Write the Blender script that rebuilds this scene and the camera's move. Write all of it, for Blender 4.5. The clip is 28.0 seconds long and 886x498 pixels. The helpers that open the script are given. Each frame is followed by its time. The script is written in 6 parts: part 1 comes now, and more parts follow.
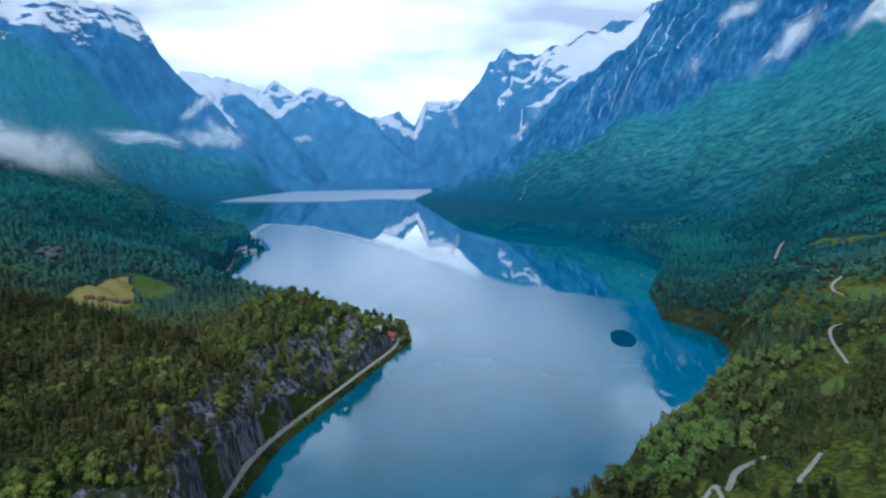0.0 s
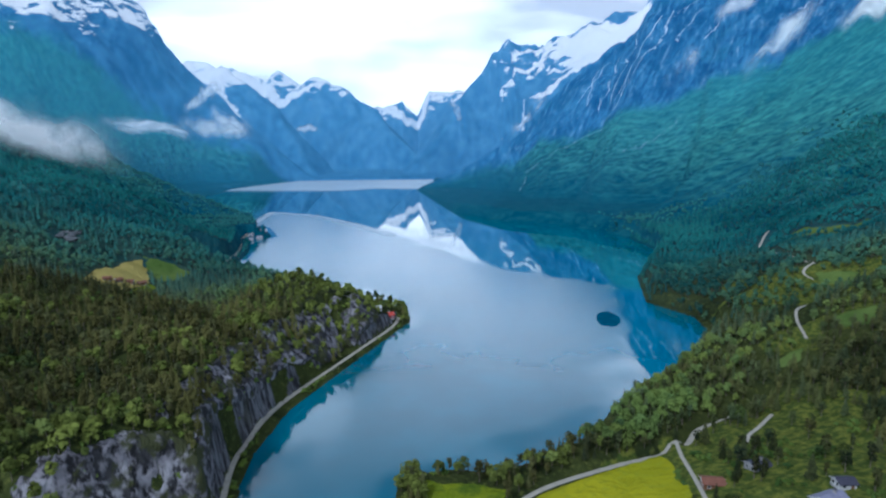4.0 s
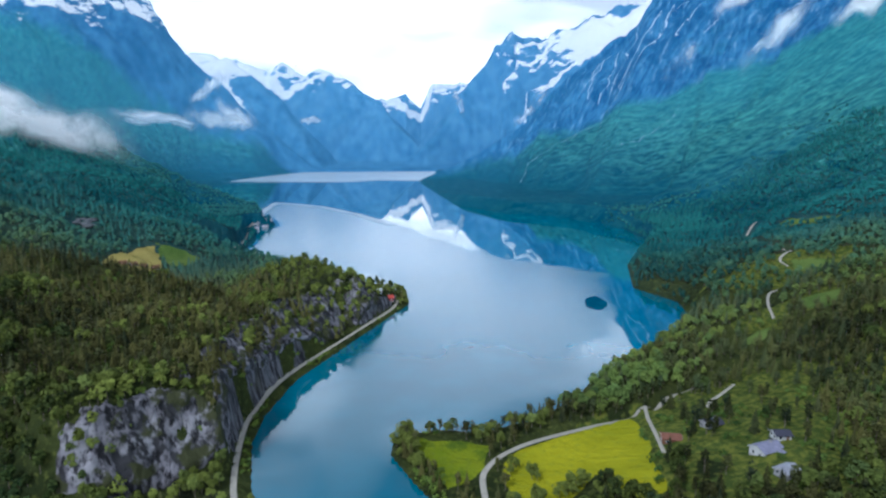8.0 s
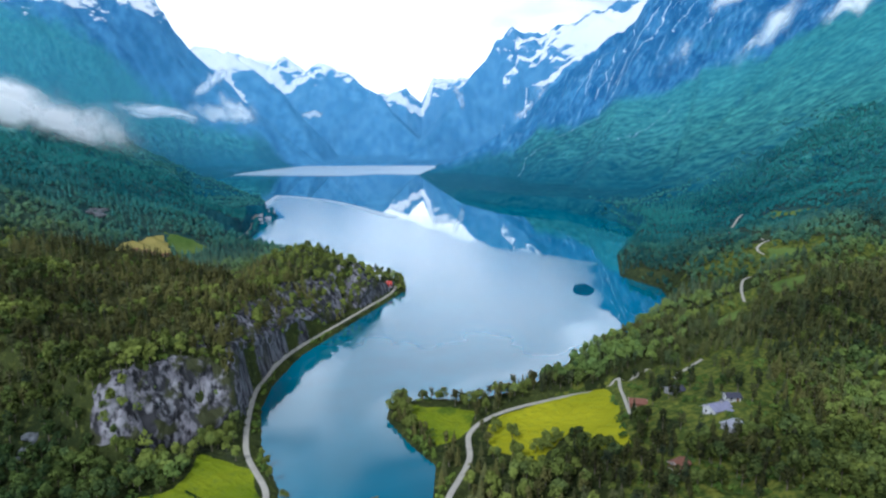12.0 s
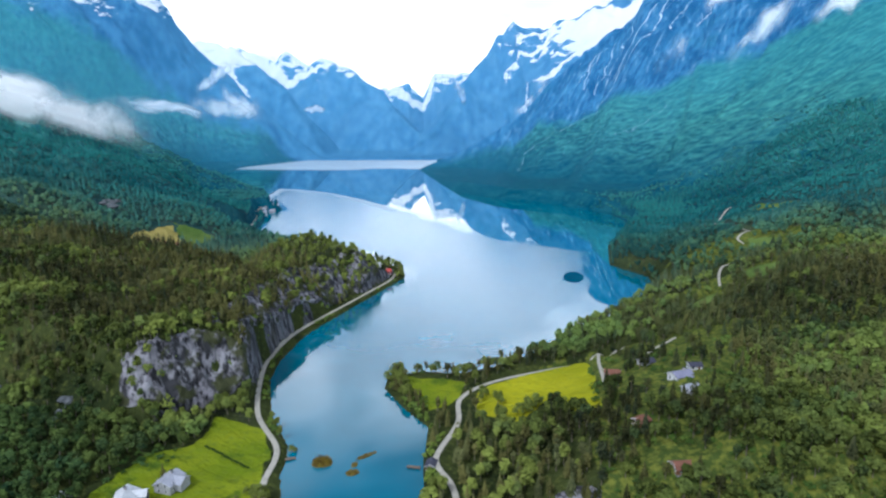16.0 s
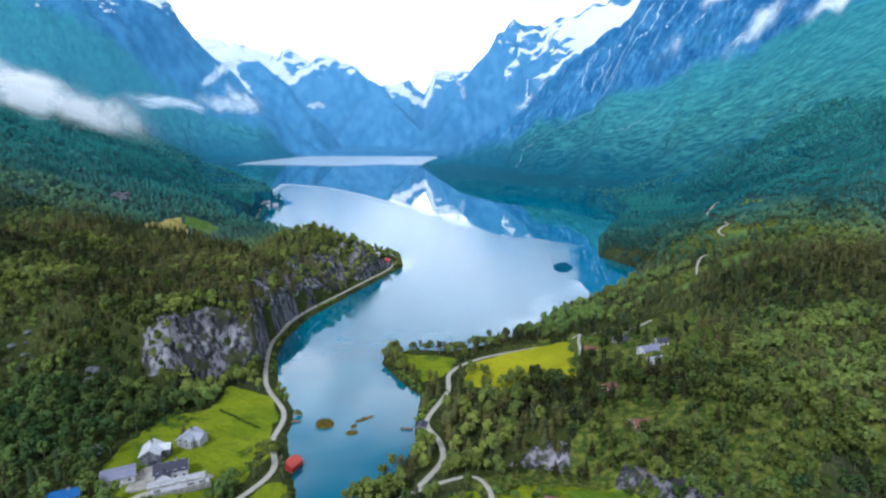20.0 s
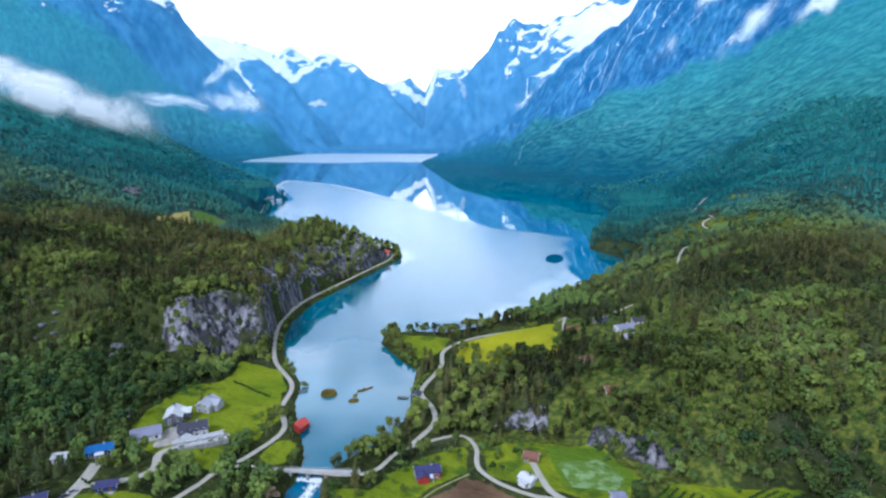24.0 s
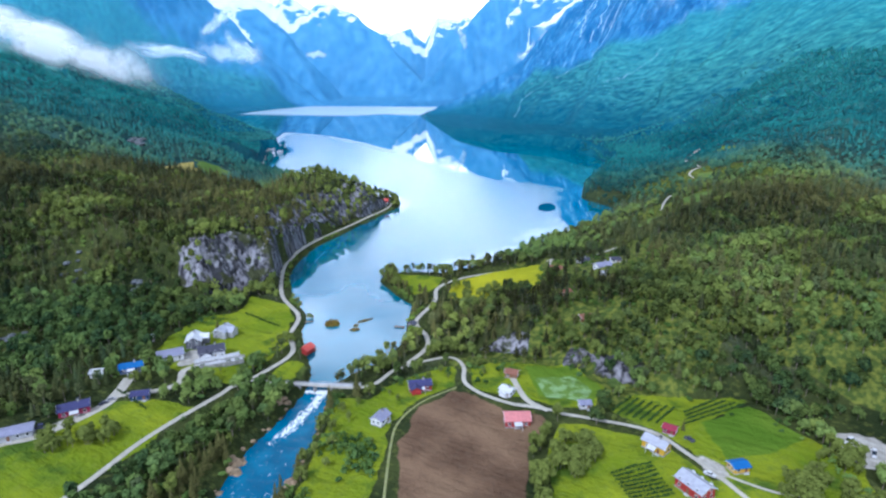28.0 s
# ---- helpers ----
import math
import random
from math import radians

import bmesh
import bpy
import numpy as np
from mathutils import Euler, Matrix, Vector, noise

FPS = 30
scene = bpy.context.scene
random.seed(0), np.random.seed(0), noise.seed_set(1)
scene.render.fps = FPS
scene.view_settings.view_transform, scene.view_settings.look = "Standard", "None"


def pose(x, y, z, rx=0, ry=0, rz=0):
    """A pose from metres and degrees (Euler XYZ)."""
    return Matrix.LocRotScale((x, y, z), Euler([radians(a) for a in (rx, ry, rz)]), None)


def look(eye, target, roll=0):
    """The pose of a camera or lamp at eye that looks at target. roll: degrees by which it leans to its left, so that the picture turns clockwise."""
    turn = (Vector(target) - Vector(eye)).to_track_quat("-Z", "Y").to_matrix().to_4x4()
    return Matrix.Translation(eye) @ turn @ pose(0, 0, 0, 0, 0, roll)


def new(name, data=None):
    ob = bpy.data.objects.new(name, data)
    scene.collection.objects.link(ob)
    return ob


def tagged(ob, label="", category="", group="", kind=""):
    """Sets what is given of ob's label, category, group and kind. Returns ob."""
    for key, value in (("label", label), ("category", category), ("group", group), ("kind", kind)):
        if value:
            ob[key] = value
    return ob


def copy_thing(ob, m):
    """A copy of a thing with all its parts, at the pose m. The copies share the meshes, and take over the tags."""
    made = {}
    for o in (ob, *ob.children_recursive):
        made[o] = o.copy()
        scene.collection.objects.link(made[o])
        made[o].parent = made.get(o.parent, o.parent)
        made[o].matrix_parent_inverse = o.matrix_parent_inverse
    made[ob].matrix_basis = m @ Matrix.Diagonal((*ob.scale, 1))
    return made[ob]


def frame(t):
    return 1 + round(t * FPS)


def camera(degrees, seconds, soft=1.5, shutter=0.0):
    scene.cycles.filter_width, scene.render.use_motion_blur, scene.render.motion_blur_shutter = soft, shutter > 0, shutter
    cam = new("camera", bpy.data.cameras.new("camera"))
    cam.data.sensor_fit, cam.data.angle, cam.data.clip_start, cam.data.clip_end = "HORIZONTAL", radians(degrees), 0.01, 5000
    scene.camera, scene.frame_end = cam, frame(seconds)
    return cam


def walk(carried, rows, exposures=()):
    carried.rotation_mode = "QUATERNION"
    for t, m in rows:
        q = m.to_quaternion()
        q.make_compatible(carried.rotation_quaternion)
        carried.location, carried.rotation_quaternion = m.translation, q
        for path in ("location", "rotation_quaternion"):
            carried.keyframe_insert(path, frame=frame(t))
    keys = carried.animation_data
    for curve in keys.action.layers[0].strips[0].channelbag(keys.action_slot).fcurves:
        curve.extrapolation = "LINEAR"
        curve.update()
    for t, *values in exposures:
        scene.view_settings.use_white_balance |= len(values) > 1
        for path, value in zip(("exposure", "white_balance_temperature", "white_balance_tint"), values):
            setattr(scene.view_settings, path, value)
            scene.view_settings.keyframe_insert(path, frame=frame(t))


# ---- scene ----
cam = camera(74, 28.0, soft=2.4)
EXPOSURES = [(0, -0.79, 5000, 9), (10, -0.37, 5300, 9.5), (18, -0.16, 5400, 10), (24, -0.08, 5100, 12), (28, 0.16, 5000, 13)]
PATH = [
    (0, (-17.56, -90.25, 149.66), (-16.10, 8.52, 134.10), -1.09),
    (1, (-16.71, -98.44, 149.64), (-15.32, 0.26, 133.66), -1.04),
    (2, (-15.52, -106.66, 149.80), (-14.27, -8.02, 133.42), -0.99),
    (3, (-14.30, -114.69, 150.02), (-13.22, -16.11, 133.22), -0.89),
    (3.5, (-13.71, -118.60, 150.06), (-12.69, -20.05, 133.09), -0.84),
    (5.5, (-11.06, -133.73, 149.80), (-10.21, -35.29, 132.19), -0.73),
    (6, (-10.40, -137.58, 149.81), (-9.62, -39.18, 132.05), -0.70),
    (7, (-9.10, -145.37, 150.00), (-8.51, -47.02, 131.90), -0.62),
    (8, (-7.86, -153.15, 150.23), (-7.43, -54.86, 131.85), -0.55),
    (9, (-6.61, -160.71, 150.35), (-6.29, -62.47, 131.69), -0.51),
    (10, (-5.32, -168.23, 150.28), (-5.03, -70.03, 131.39), -0.46),
    (11, (-4.03, -175.89, 150.15), (-3.75, -77.73, 131.06), -0.41),
    (12, (-2.94, -183.57, 150.05), (-2.68, -85.45, 130.79), -0.37),
    (12.5, (-2.44, -187.41, 150.01), (-2.21, -89.31, 130.65), -0.35),
    (14.5, (0.03, -202.94, 150.01), (0.03, -104.92, 130.22), -0.32),
    (15, (0.69, -206.69, 150.00), (0.65, -108.69, 130.10), -0.32),
    (16, (1.98, -214.31, 149.99), (1.92, -116.35, 129.91), -0.30),
    (17, (3.18, -222.08, 149.94), (3.12, -124.15, 129.71), -0.20),
    (18, (4.42, -229.81, 149.90), (4.29, -131.90, 129.55), -0.11),
    (19, (5.85, -237.84, 150.10), (5.65, -139.96, 129.59), -0.07),
    (20, (7.15, -245.94, 150.26), (6.94, -148.09, 129.63), -0.05),
    (21, (8.22, -253.94, 150.16), (7.98, -156.12, 129.38), -0.03),
    (21.5, (8.76, -257.91, 150.09), (8.49, -160.10, 129.25), -0.02),
    (23.5, (11.14, -273.49, 150.07), (10.76, -175.72, 129.10), -0.03),
    (24, (11.77, -277.40, 150.01), (11.34, -179.62, 129.05), -0.02),
    (24.5, (12.46, -281.30, 149.93), (11.99, -183.52, 128.98), -0.00),
    (25, (13.23, -285.18, 149.84), (12.72, -187.48, 128.52), 0.00),
    (25.5, (13.97, -289.02, 149.72), (13.45, -191.57, 127.29), 0.00),
    (26, (14.62, -292.84, 149.59), (14.12, -195.81, 125.39), 0.00),
    (26.5, (15.19, -296.63, 149.48), (14.70, -200.10, 123.36), 0.01),
    (27, (15.68, -300.35, 149.38), (15.21, -204.22, 121.84), 0.03),
    (27.5, (16.16, -303.97, 149.26), (15.68, -208.04, 121.02), 0.04),
    (28, (16.72, -307.41, 149.00), (16.18, -211.51, 120.64), 0.04),
]
walk(cam, [(t, look(eye, target, roll)) for t, eye, target, roll in PATH], EXPOSURES)

# ---- light: bright overcast with a soft sun ----
SUN_ELEVATION, SUN_ROTATION = radians(48), radians(215)
world = bpy.data.worlds.new("overcast_sky")
world.use_nodes = True
scene.world = world
wn, wl = world.node_tree.nodes, world.node_tree.links
wn.clear()
w_out = wn.new("ShaderNodeOutputWorld")
w_mix = wn.new("ShaderNodeMixShader")
w_clear = wn.new("ShaderNodeBackground")
w_cloud = wn.new("ShaderNodeBackground")
w_sky = wn.new("ShaderNodeTexSky")
w_sky.sky_type, w_sky.sun_disc = "NISHITA", False
w_sky.sun_elevation, w_sky.sun_rotation = SUN_ELEVATION, SUN_ROTATION
w_clear.inputs["Strength"].default_value = 0.12
w_pos = wn.new("ShaderNodeTexCoord")
w_map = wn.new("ShaderNodeMapping")
w_map.inputs["Scale"].default_value = (1.6, 1.6, 6.0)
w_noise = wn.new("ShaderNodeTexNoise")
w_noise.inputs["Scale"].default_value, w_noise.inputs["Detail"].default_value = 2.2, 5.0
w_ramp = wn.new("ShaderNodeValToRGB")
w_ramp.color_ramp.elements[0].position, w_ramp.color_ramp.elements[0].color = 0.36, (0.40, 0.41, 0.43, 1)
w_ramp.color_ramp.elements[1].position, w_ramp.color_ramp.elements[1].color = 0.60, (1.0, 0.985, 0.95, 1)
# the cloud deck is thin and bright towards the horizon, heavier overhead with some blue between the clouds
w_dir = wn.new("ShaderNodeSeparateXYZ")
wl.new(w_pos.outputs["Generated"], w_dir.inputs[0])
w_lift = wn.new("ShaderNodeMapRange")
w_lift.inputs["From Min"].default_value, w_lift.inputs["From Max"].default_value = 0.38, 0.58
w_lift.inputs["To Min"].default_value, w_lift.inputs["To Max"].default_value = 2.85, 0.78
wl.new(w_dir.outputs["Z"], w_lift.inputs[0])
wl.new(w_lift.outputs[0], w_cloud.inputs["Strength"])
w_gaps = wn.new("ShaderNodeTexNoise")
w_gaps.inputs["Scale"].default_value, w_gaps.inputs["Detail"].default_value = 2.6, 4.0
wl.new(w_pos.outputs["Generated"], w_gaps.inputs["Vector"])
w_open = wn.new("ShaderNodeMapRange")
w_open.interpolation_type = "SMOOTHSTEP"
w_open.inputs["From Min"].default_value, w_open.inputs["From Max"].default_value = 0.46, 0.66
w_open.inputs["To Min"].default_value, w_open.inputs["To Max"].default_value = 0.0, 0.55
wl.new(w_gaps.outputs[0], w_open.inputs[0])
w_high = wn.new("ShaderNodeMapRange")
w_high.inputs["From Min"].default_value, w_high.inputs["From Max"].default_value = 0.22, 0.45
wl.new(w_dir.outputs["Z"], w_high.inputs[0])
w_blue = wn.new("ShaderNodeMath")
w_blue.operation = "MULTIPLY"
wl.new(w_open.outputs[0], w_blue.inputs[0])
wl.new(w_high.outputs[0], w_blue.inputs[1])
w_cover = wn.new("ShaderNodeMath")
w_cover.operation = "SUBTRACT"
w_cover.inputs[0].default_value = 0.96
wl.new(w_blue.outputs[0], w_cover.inputs[1])
wl.new(w_cover.outputs[0], w_mix.inputs[0])
wl.new(w_pos.outputs["Generated"], w_map.inputs[0])
wl.new(w_map.outputs[0], w_noise.inputs["Vector"])
wl.new(w_noise.outputs[0], w_ramp.inputs[0])
wl.new(w_ramp.outputs[0], w_cloud.inputs[0])
wl.new(w_sky.outputs[0], w_clear.inputs[0])
wl.new(w_clear.outputs[0], w_mix.inputs[1])
wl.new(w_cloud.outputs[0], w_mix.inputs[2])
wl.new(w_mix.outputs[0], w_out.inputs[0])

sun_data = bpy.data.lights.new("sun", "SUN")
sun_data.energy, sun_data.angle, sun_data.color = 2.45, radians(11), (1.0, 0.95, 0.86)
sun = new("sun", sun_data)
sun.rotation_euler = (radians(90) - SUN_ELEVATION, 0, radians(180) - SUN_ROTATION)
sun.location = (0, 0, 900)


# ---- materials ----
def material(name, colour, rough=0.8, metal=0.0, vary=0.0, grain=4.0, second=None, bump=0.0, fine=40.0, spec=0.3, per_object=0.0):
    """A surface with two scales of variation: broad patches between two colours and a fine grain with relief."""
    m = bpy.data.materials.new(name)
    m.use_nodes = True
    n, l = m.node_tree.nodes, m.node_tree.links
    b = n["Principled BSDF"]
    b.inputs["Roughness"].default_value, b.inputs["Metallic"].default_value = rough, metal
    b.inputs["Specular IOR Level"].default_value = spec
    second = second or tuple(c * (1 - vary) for c in colour)
    pos = n.new("ShaderNodeNewGeometry")
    broad = n.new("ShaderNodeTexNoise")
    broad.inputs["Scale"].default_value, broad.inputs["Detail"].default_value = 1.0 / grain, 4.0
    small = n.new("ShaderNodeTexNoise")
    small.inputs["Scale"].default_value, small.inputs["Detail"].default_value = fine / 10.0, 3.0
    l.new(pos.outputs["Position"], broad.inputs["Vector"])
    l.new(pos.outputs["Position"], small.inputs["Vector"])
    add = n.new("ShaderNodeMath")
    add.operation = "MULTIPLY_ADD"
    add.inputs[1].default_value = 0.45
    l.new(small.outputs[0], add.inputs[0])
    l.new(broad.outputs[0], add.inputs[2])
    ramp = n.new("ShaderNodeValToRGB")
    ramp.color_ramp.elements[0].position, ramp.color_ramp.elements[0].color = 0.52, (*second, 1)
    ramp.color_ramp.elements[1].position, ramp.color_ramp.elements[1].color = 0.92, (*colour, 1)
    l.new(add.outputs[0], ramp.inputs[0])
    col = ramp.outputs[0]
    if per_object:
        info = n.new("ShaderNodeObjectInfo")
        hue = n.new("ShaderNodeHueSaturation")
        span = n.new("ShaderNodeMapRange")
        span.inputs["To Min"].default_value, span.inputs["To Max"].default_value = 1 - per_object, 1 + per_object
        l.new(info.outputs["Random"], span.inputs[0])
        l.new(span.outputs[0], hue.inputs["Value"])
        l.new(col, hue.inputs["Color"])
        col = hue.outputs[0]
    l.new(col, b.inputs["Base Color"])
    if bump:
        bp = n.new("ShaderNodeBump")
        bp.inputs["Strength"].default_value, bp.inputs["Distance"].default_value = 0.6, bump
        l.new(small.outputs[0], bp.inputs["Height"])
        l.new(bp.outputs[0], b.inputs["Normal"])
    return m


class Graph:
    """Short hand for wiring a node material."""

    def __init__(self, name):
        self.mat = bpy.data.materials.new(name)
        self.mat.use_nodes = True
        self.n, self.l = self.mat.node_tree.nodes, self.mat.node_tree.links
        self.b = self.n["Principled BSDF"]

    def put(self, socket, value):
        if isinstance(value, (int, float)):
            socket.default_value = value
        elif isinstance(value, tuple):
            socket.default_value = (*value, 1)[: len(socket.default_value)]
        else:
            self.l.new(value, socket)

    def noise(self, vector, scale, detail=4.0, rough=0.55):
        t = self.n.new("ShaderNodeTexNoise")
        t.inputs["Scale"].default_value, t.inputs["Detail"].default_value, t.inputs["Roughness"].default_value = scale, detail, rough
        self.l.new(vector, t.inputs["Vector"])
        return t.outputs[0]

    def math(self, op, a, b=0.0, c=0.0):
        t = self.n.new("ShaderNodeMath")
        t.operation = op
        for i, v in enumerate((a, b, c)):
            self.put(t.inputs[i], v)
        return t.outputs[0]

    def step(self, value, low, high):
        t = self.n.new("ShaderNodeMapRange")
        t.interpolation_type = "SMOOTHSTEP"
        self.put(t.inputs["Value"], value)
        t.inputs["From Min"].default_value, t.inputs["From Max"].default_value = low, high
        return t.outputs[0]

    def mix(self, f, a, b):
        t = self.n.new("ShaderNodeMix")
        t.data_type = "RGBA"
        self.put(t.inputs["Factor"], f)
        self.put(t.inputs["A"], a) if not isinstance(a, tuple) else None
        for key, v in (("A", a), ("B", b)):
            s = [i for i in t.inputs if i.name == key and i.type == "RGBA"][0]
            self.put(s, v)
        return [o for o in t.outputs if o.type == "RGBA"][0]

    def attribute(self, name):
        t = self.n.new("ShaderNodeAttribute")
        t.attribute_name = name
        return t

    def scaled(self, vector, s):
        t = self.n.new("ShaderNodeMapping")
        self.l.new(vector, t.inputs[0])
        t.inputs["Scale"].default_value = s
        return t.outputs[0]

    def turned(self, vector, degrees, s):
        """Turn about the upright, then stretch."""
        t = self.n.new("ShaderNodeMapping")
        self.l.new(vector, t.inputs[0])
        t.inputs["Rotation"].default_value = (0, 0, radians(degrees))
        return self.scaled(t.outputs[0], s)

    def bump(self, height, distance, strength=0.7, normal=None):
        t = self.n.new("ShaderNodeBump")
        t.inputs["Strength"].default_value, t.inputs["Distance"].default_value = strength, distance
        self.l.new(height, t.inputs["Height"])
        if normal:
            self.l.new(normal, t.inputs["Normal"])
        return t.outputs[0]


def ground_material():
    """Forest floor, meadow, soil, rock on steep ground, bare rock and snow high up."""
    g = Graph("ground")
    geo = g.n.new("ShaderNodeNewGeometry")
    pos = geo.outputs["Position"]
    xyz = g.n.new("ShaderNodeSeparateXYZ")
    g.l.new(pos, xyz.inputs[0])
    up = g.n.new("ShaderNodeSeparateXYZ")
    g.l.new(geo.outputs["Normal"], up.inputs[0])
    height, flat = xyz.outputs["Z"], up.outputs["Z"]
    n_small, n_mid = g.noise(pos, 0.35, 5), g.noise(pos, 0.03, 5)
    n_big, n_huge = g.noise(pos, 0.008, 6), g.noise(pos, 0.0024, 6)
    streak = g.noise(g.scaled(pos, (0.016, 0.012, 0.007)), 1.0, 10, 0.7)
    streak_fine = g.noise(g.scaled(pos, (0.35, 0.35, 0.05)), 1.0, 6, 0.65)
    # wooded ground, near brown-green, far slopes with haze blue painted into their colour
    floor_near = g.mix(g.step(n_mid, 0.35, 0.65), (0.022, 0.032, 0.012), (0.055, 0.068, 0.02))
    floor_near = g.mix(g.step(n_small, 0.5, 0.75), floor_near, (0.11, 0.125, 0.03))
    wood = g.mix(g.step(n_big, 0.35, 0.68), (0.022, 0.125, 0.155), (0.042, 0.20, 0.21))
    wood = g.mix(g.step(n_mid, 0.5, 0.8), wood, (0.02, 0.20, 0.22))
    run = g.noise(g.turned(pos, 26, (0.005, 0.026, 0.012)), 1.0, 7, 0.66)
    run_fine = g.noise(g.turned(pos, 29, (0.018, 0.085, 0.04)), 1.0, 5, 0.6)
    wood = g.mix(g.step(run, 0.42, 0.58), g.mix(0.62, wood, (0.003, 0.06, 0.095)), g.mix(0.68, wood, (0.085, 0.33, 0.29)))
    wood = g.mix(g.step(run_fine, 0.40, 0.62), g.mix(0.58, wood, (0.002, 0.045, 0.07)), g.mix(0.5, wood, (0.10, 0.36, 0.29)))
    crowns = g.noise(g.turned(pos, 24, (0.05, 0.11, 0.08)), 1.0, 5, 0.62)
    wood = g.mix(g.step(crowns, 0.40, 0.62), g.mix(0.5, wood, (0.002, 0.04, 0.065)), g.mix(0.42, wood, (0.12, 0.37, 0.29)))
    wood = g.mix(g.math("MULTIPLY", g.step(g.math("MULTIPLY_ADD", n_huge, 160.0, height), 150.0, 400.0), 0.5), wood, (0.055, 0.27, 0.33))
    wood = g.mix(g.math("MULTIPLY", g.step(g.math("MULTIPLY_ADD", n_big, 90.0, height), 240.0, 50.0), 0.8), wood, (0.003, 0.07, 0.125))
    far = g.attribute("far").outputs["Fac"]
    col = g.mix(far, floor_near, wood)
    # rock, with distance haze painted in as blue and paler colour
    hazed_rock = g.mix(g.step(streak, 0.34, 0.68), (0.010, 0.08, 0.215), (0.065, 0.22, 0.42))
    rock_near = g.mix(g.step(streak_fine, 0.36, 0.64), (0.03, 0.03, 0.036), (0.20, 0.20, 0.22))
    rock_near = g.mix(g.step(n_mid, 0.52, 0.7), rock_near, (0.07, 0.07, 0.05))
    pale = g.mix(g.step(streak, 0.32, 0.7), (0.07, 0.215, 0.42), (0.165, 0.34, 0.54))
    hazed_rock = g.mix(g.attribute("haze_tone").outputs["Fac"], hazed_rock, pale)
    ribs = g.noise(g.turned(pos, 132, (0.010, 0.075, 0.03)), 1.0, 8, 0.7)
    ribbed = g.mix(g.step(ribs, 0.36, 0.52), (0.006, 0.055, 0.19), g.mix(g.step(ribs, 0.54, 0.70), hazed_rock, (0.30, 0.46, 0.66)))
    hazed_rock = g.mix(g.math("MULTIPLY", g.attribute("ribs").outputs["Fac"], 0.75), hazed_rock, ribbed)
    rock = g.mix(far, rock_near, hazed_rock)
    bare = g.attribute("bare").outputs["Fac"]
    bare = g.step(g.math("ADD", bare, g.math("ADD", g.math("MULTIPLY", g.math("SUBTRACT", n_big, 0.5), 1.3), g.math("MULTIPLY", g.math("SUBTRACT", run, 0.5), 0.8))), 0.12, 0.88)
    crag = g.attribute("crag").outputs["Fac"]
    steep = g.step(g.math("ADD", crag, g.math("MULTIPLY", g.math("SUBTRACT", n_small, 0.5), 0.9)), 0.35, 0.6)
    col = g.mix(g.math("MAXIMUM", bare, steep), col, rock)
    # meadows and ploughed soil
    grass = g.mix(g.step(n_mid, 0.3, 0.7), (0.14, 0.20, 0.008), (0.25, 0.29, 0.012))
    grass = g.mix(g.step(n_small, 0.45, 0.75), grass, (0.17, 0.22, 0.02))
    grass = g.mix(g.step(g.noise(pos, 0.055, 5, 0.62), 0.50, 0.66), grass, (0.075, 0.125, 0.014))
    scrub = g.mix(g.step(n_small, 0.4, 0.65), (0.06, 0.088, 0.02), (0.165, 0.18, 0.032))
    stubble = g.mix(g.step(n_mid, 0.3, 0.7), (0.30, 0.26, 0.07), (0.40, 0.33, 0.10))
    pasture = g.mix(g.step(n_mid, 0.35, 0.65), (0.08, 0.135, 0.03), (0.14, 0.20, 0.05))
    lush = g.mix(g.step(n_mid, 0.3, 0.7), (0.085, 0.155, 0.012), (0.14, 0.22, 0.02))
    crop = g.mix(g.step(g.noise(pos, 0.22, 4), 0.42, 0.6), (0.13, 0.21, 0.04), (0.24, 0.36, 0.15))
    gold = g.mix(g.step(n_mid, 0.3, 0.7), (0.30, 0.31, 0.008), (0.42, 0.40, 0.01))
    gold = g.mix(g.step(n_small, 0.45, 0.8), gold, (0.30, 0.33, 0.02))
    soil = g.mix(g.step(n_mid, 0.3, 0.7), (0.10, 0.060, 0.036), (0.20, 0.125, 0.075))
    soil = g.mix(g.step(n_small, 0.45, 0.75), soil, (0.13, 0.085, 0.055))
    soil = g.mix(g.step(g.noise(pos, 0.03, 4), 0.38, 0.72), soil, (0.21, 0.135, 0.08))
    gravel = g.mix(g.step(n_small, 0.3, 0.7), (0.34, 0.32, 0.28), (0.50, 0.47, 0.42))
    edge = g.math("MULTIPLY", g.math("SUBTRACT", n_small, 0.5), 0.5)
    for key, colour in (("scrub", scrub), ("meadow", grass), ("pasture", pasture), ("lush", lush), ("crop", crop), ("stubble", stubble), ("gold", gold), ("soil", soil), ("gravel", gravel)):
        f = g.attribute(key).outputs["Fac"]
        col = g.mix(g.step(g.math("ADD", f, edge), 0.35, 0.65), col, colour)
    # snow in hollows high up
    snow = g.math("ADD", g.attribute("snow").outputs["Fac"], g.math("MULTIPLY", g.math("SUBTRACT", g.noise(g.scaled(pos, (1, 1, 2.2)), 0.009, 7, 0.66), 0.5), 2.0))
    snow = g.step(snow, 0.47, 0.55)
    col = g.mix(snow, col, (0.86, 0.88, 0.92))
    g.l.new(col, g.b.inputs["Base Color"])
    g.b.inputs["Roughness"].default_value = 0.9
    g.b.inputs["Specular IOR Level"].default_value = 0.03
    coarse = g.bump(g.math("ADD", g.math("MULTIPLY", n_big, 0.7), g.math("ADD", streak, g.math("MULTIPLY", g.math("ADD", run, g.math("ADD", run_fine, crowns)), 0.55))), 16.0, 0.45)
    fine = g.bump(g.noise(pos, 0.10, 6, 0.62), 3.0, 0.6, coarse)
    g.l.new(fine, g.b.inputs["Normal"])
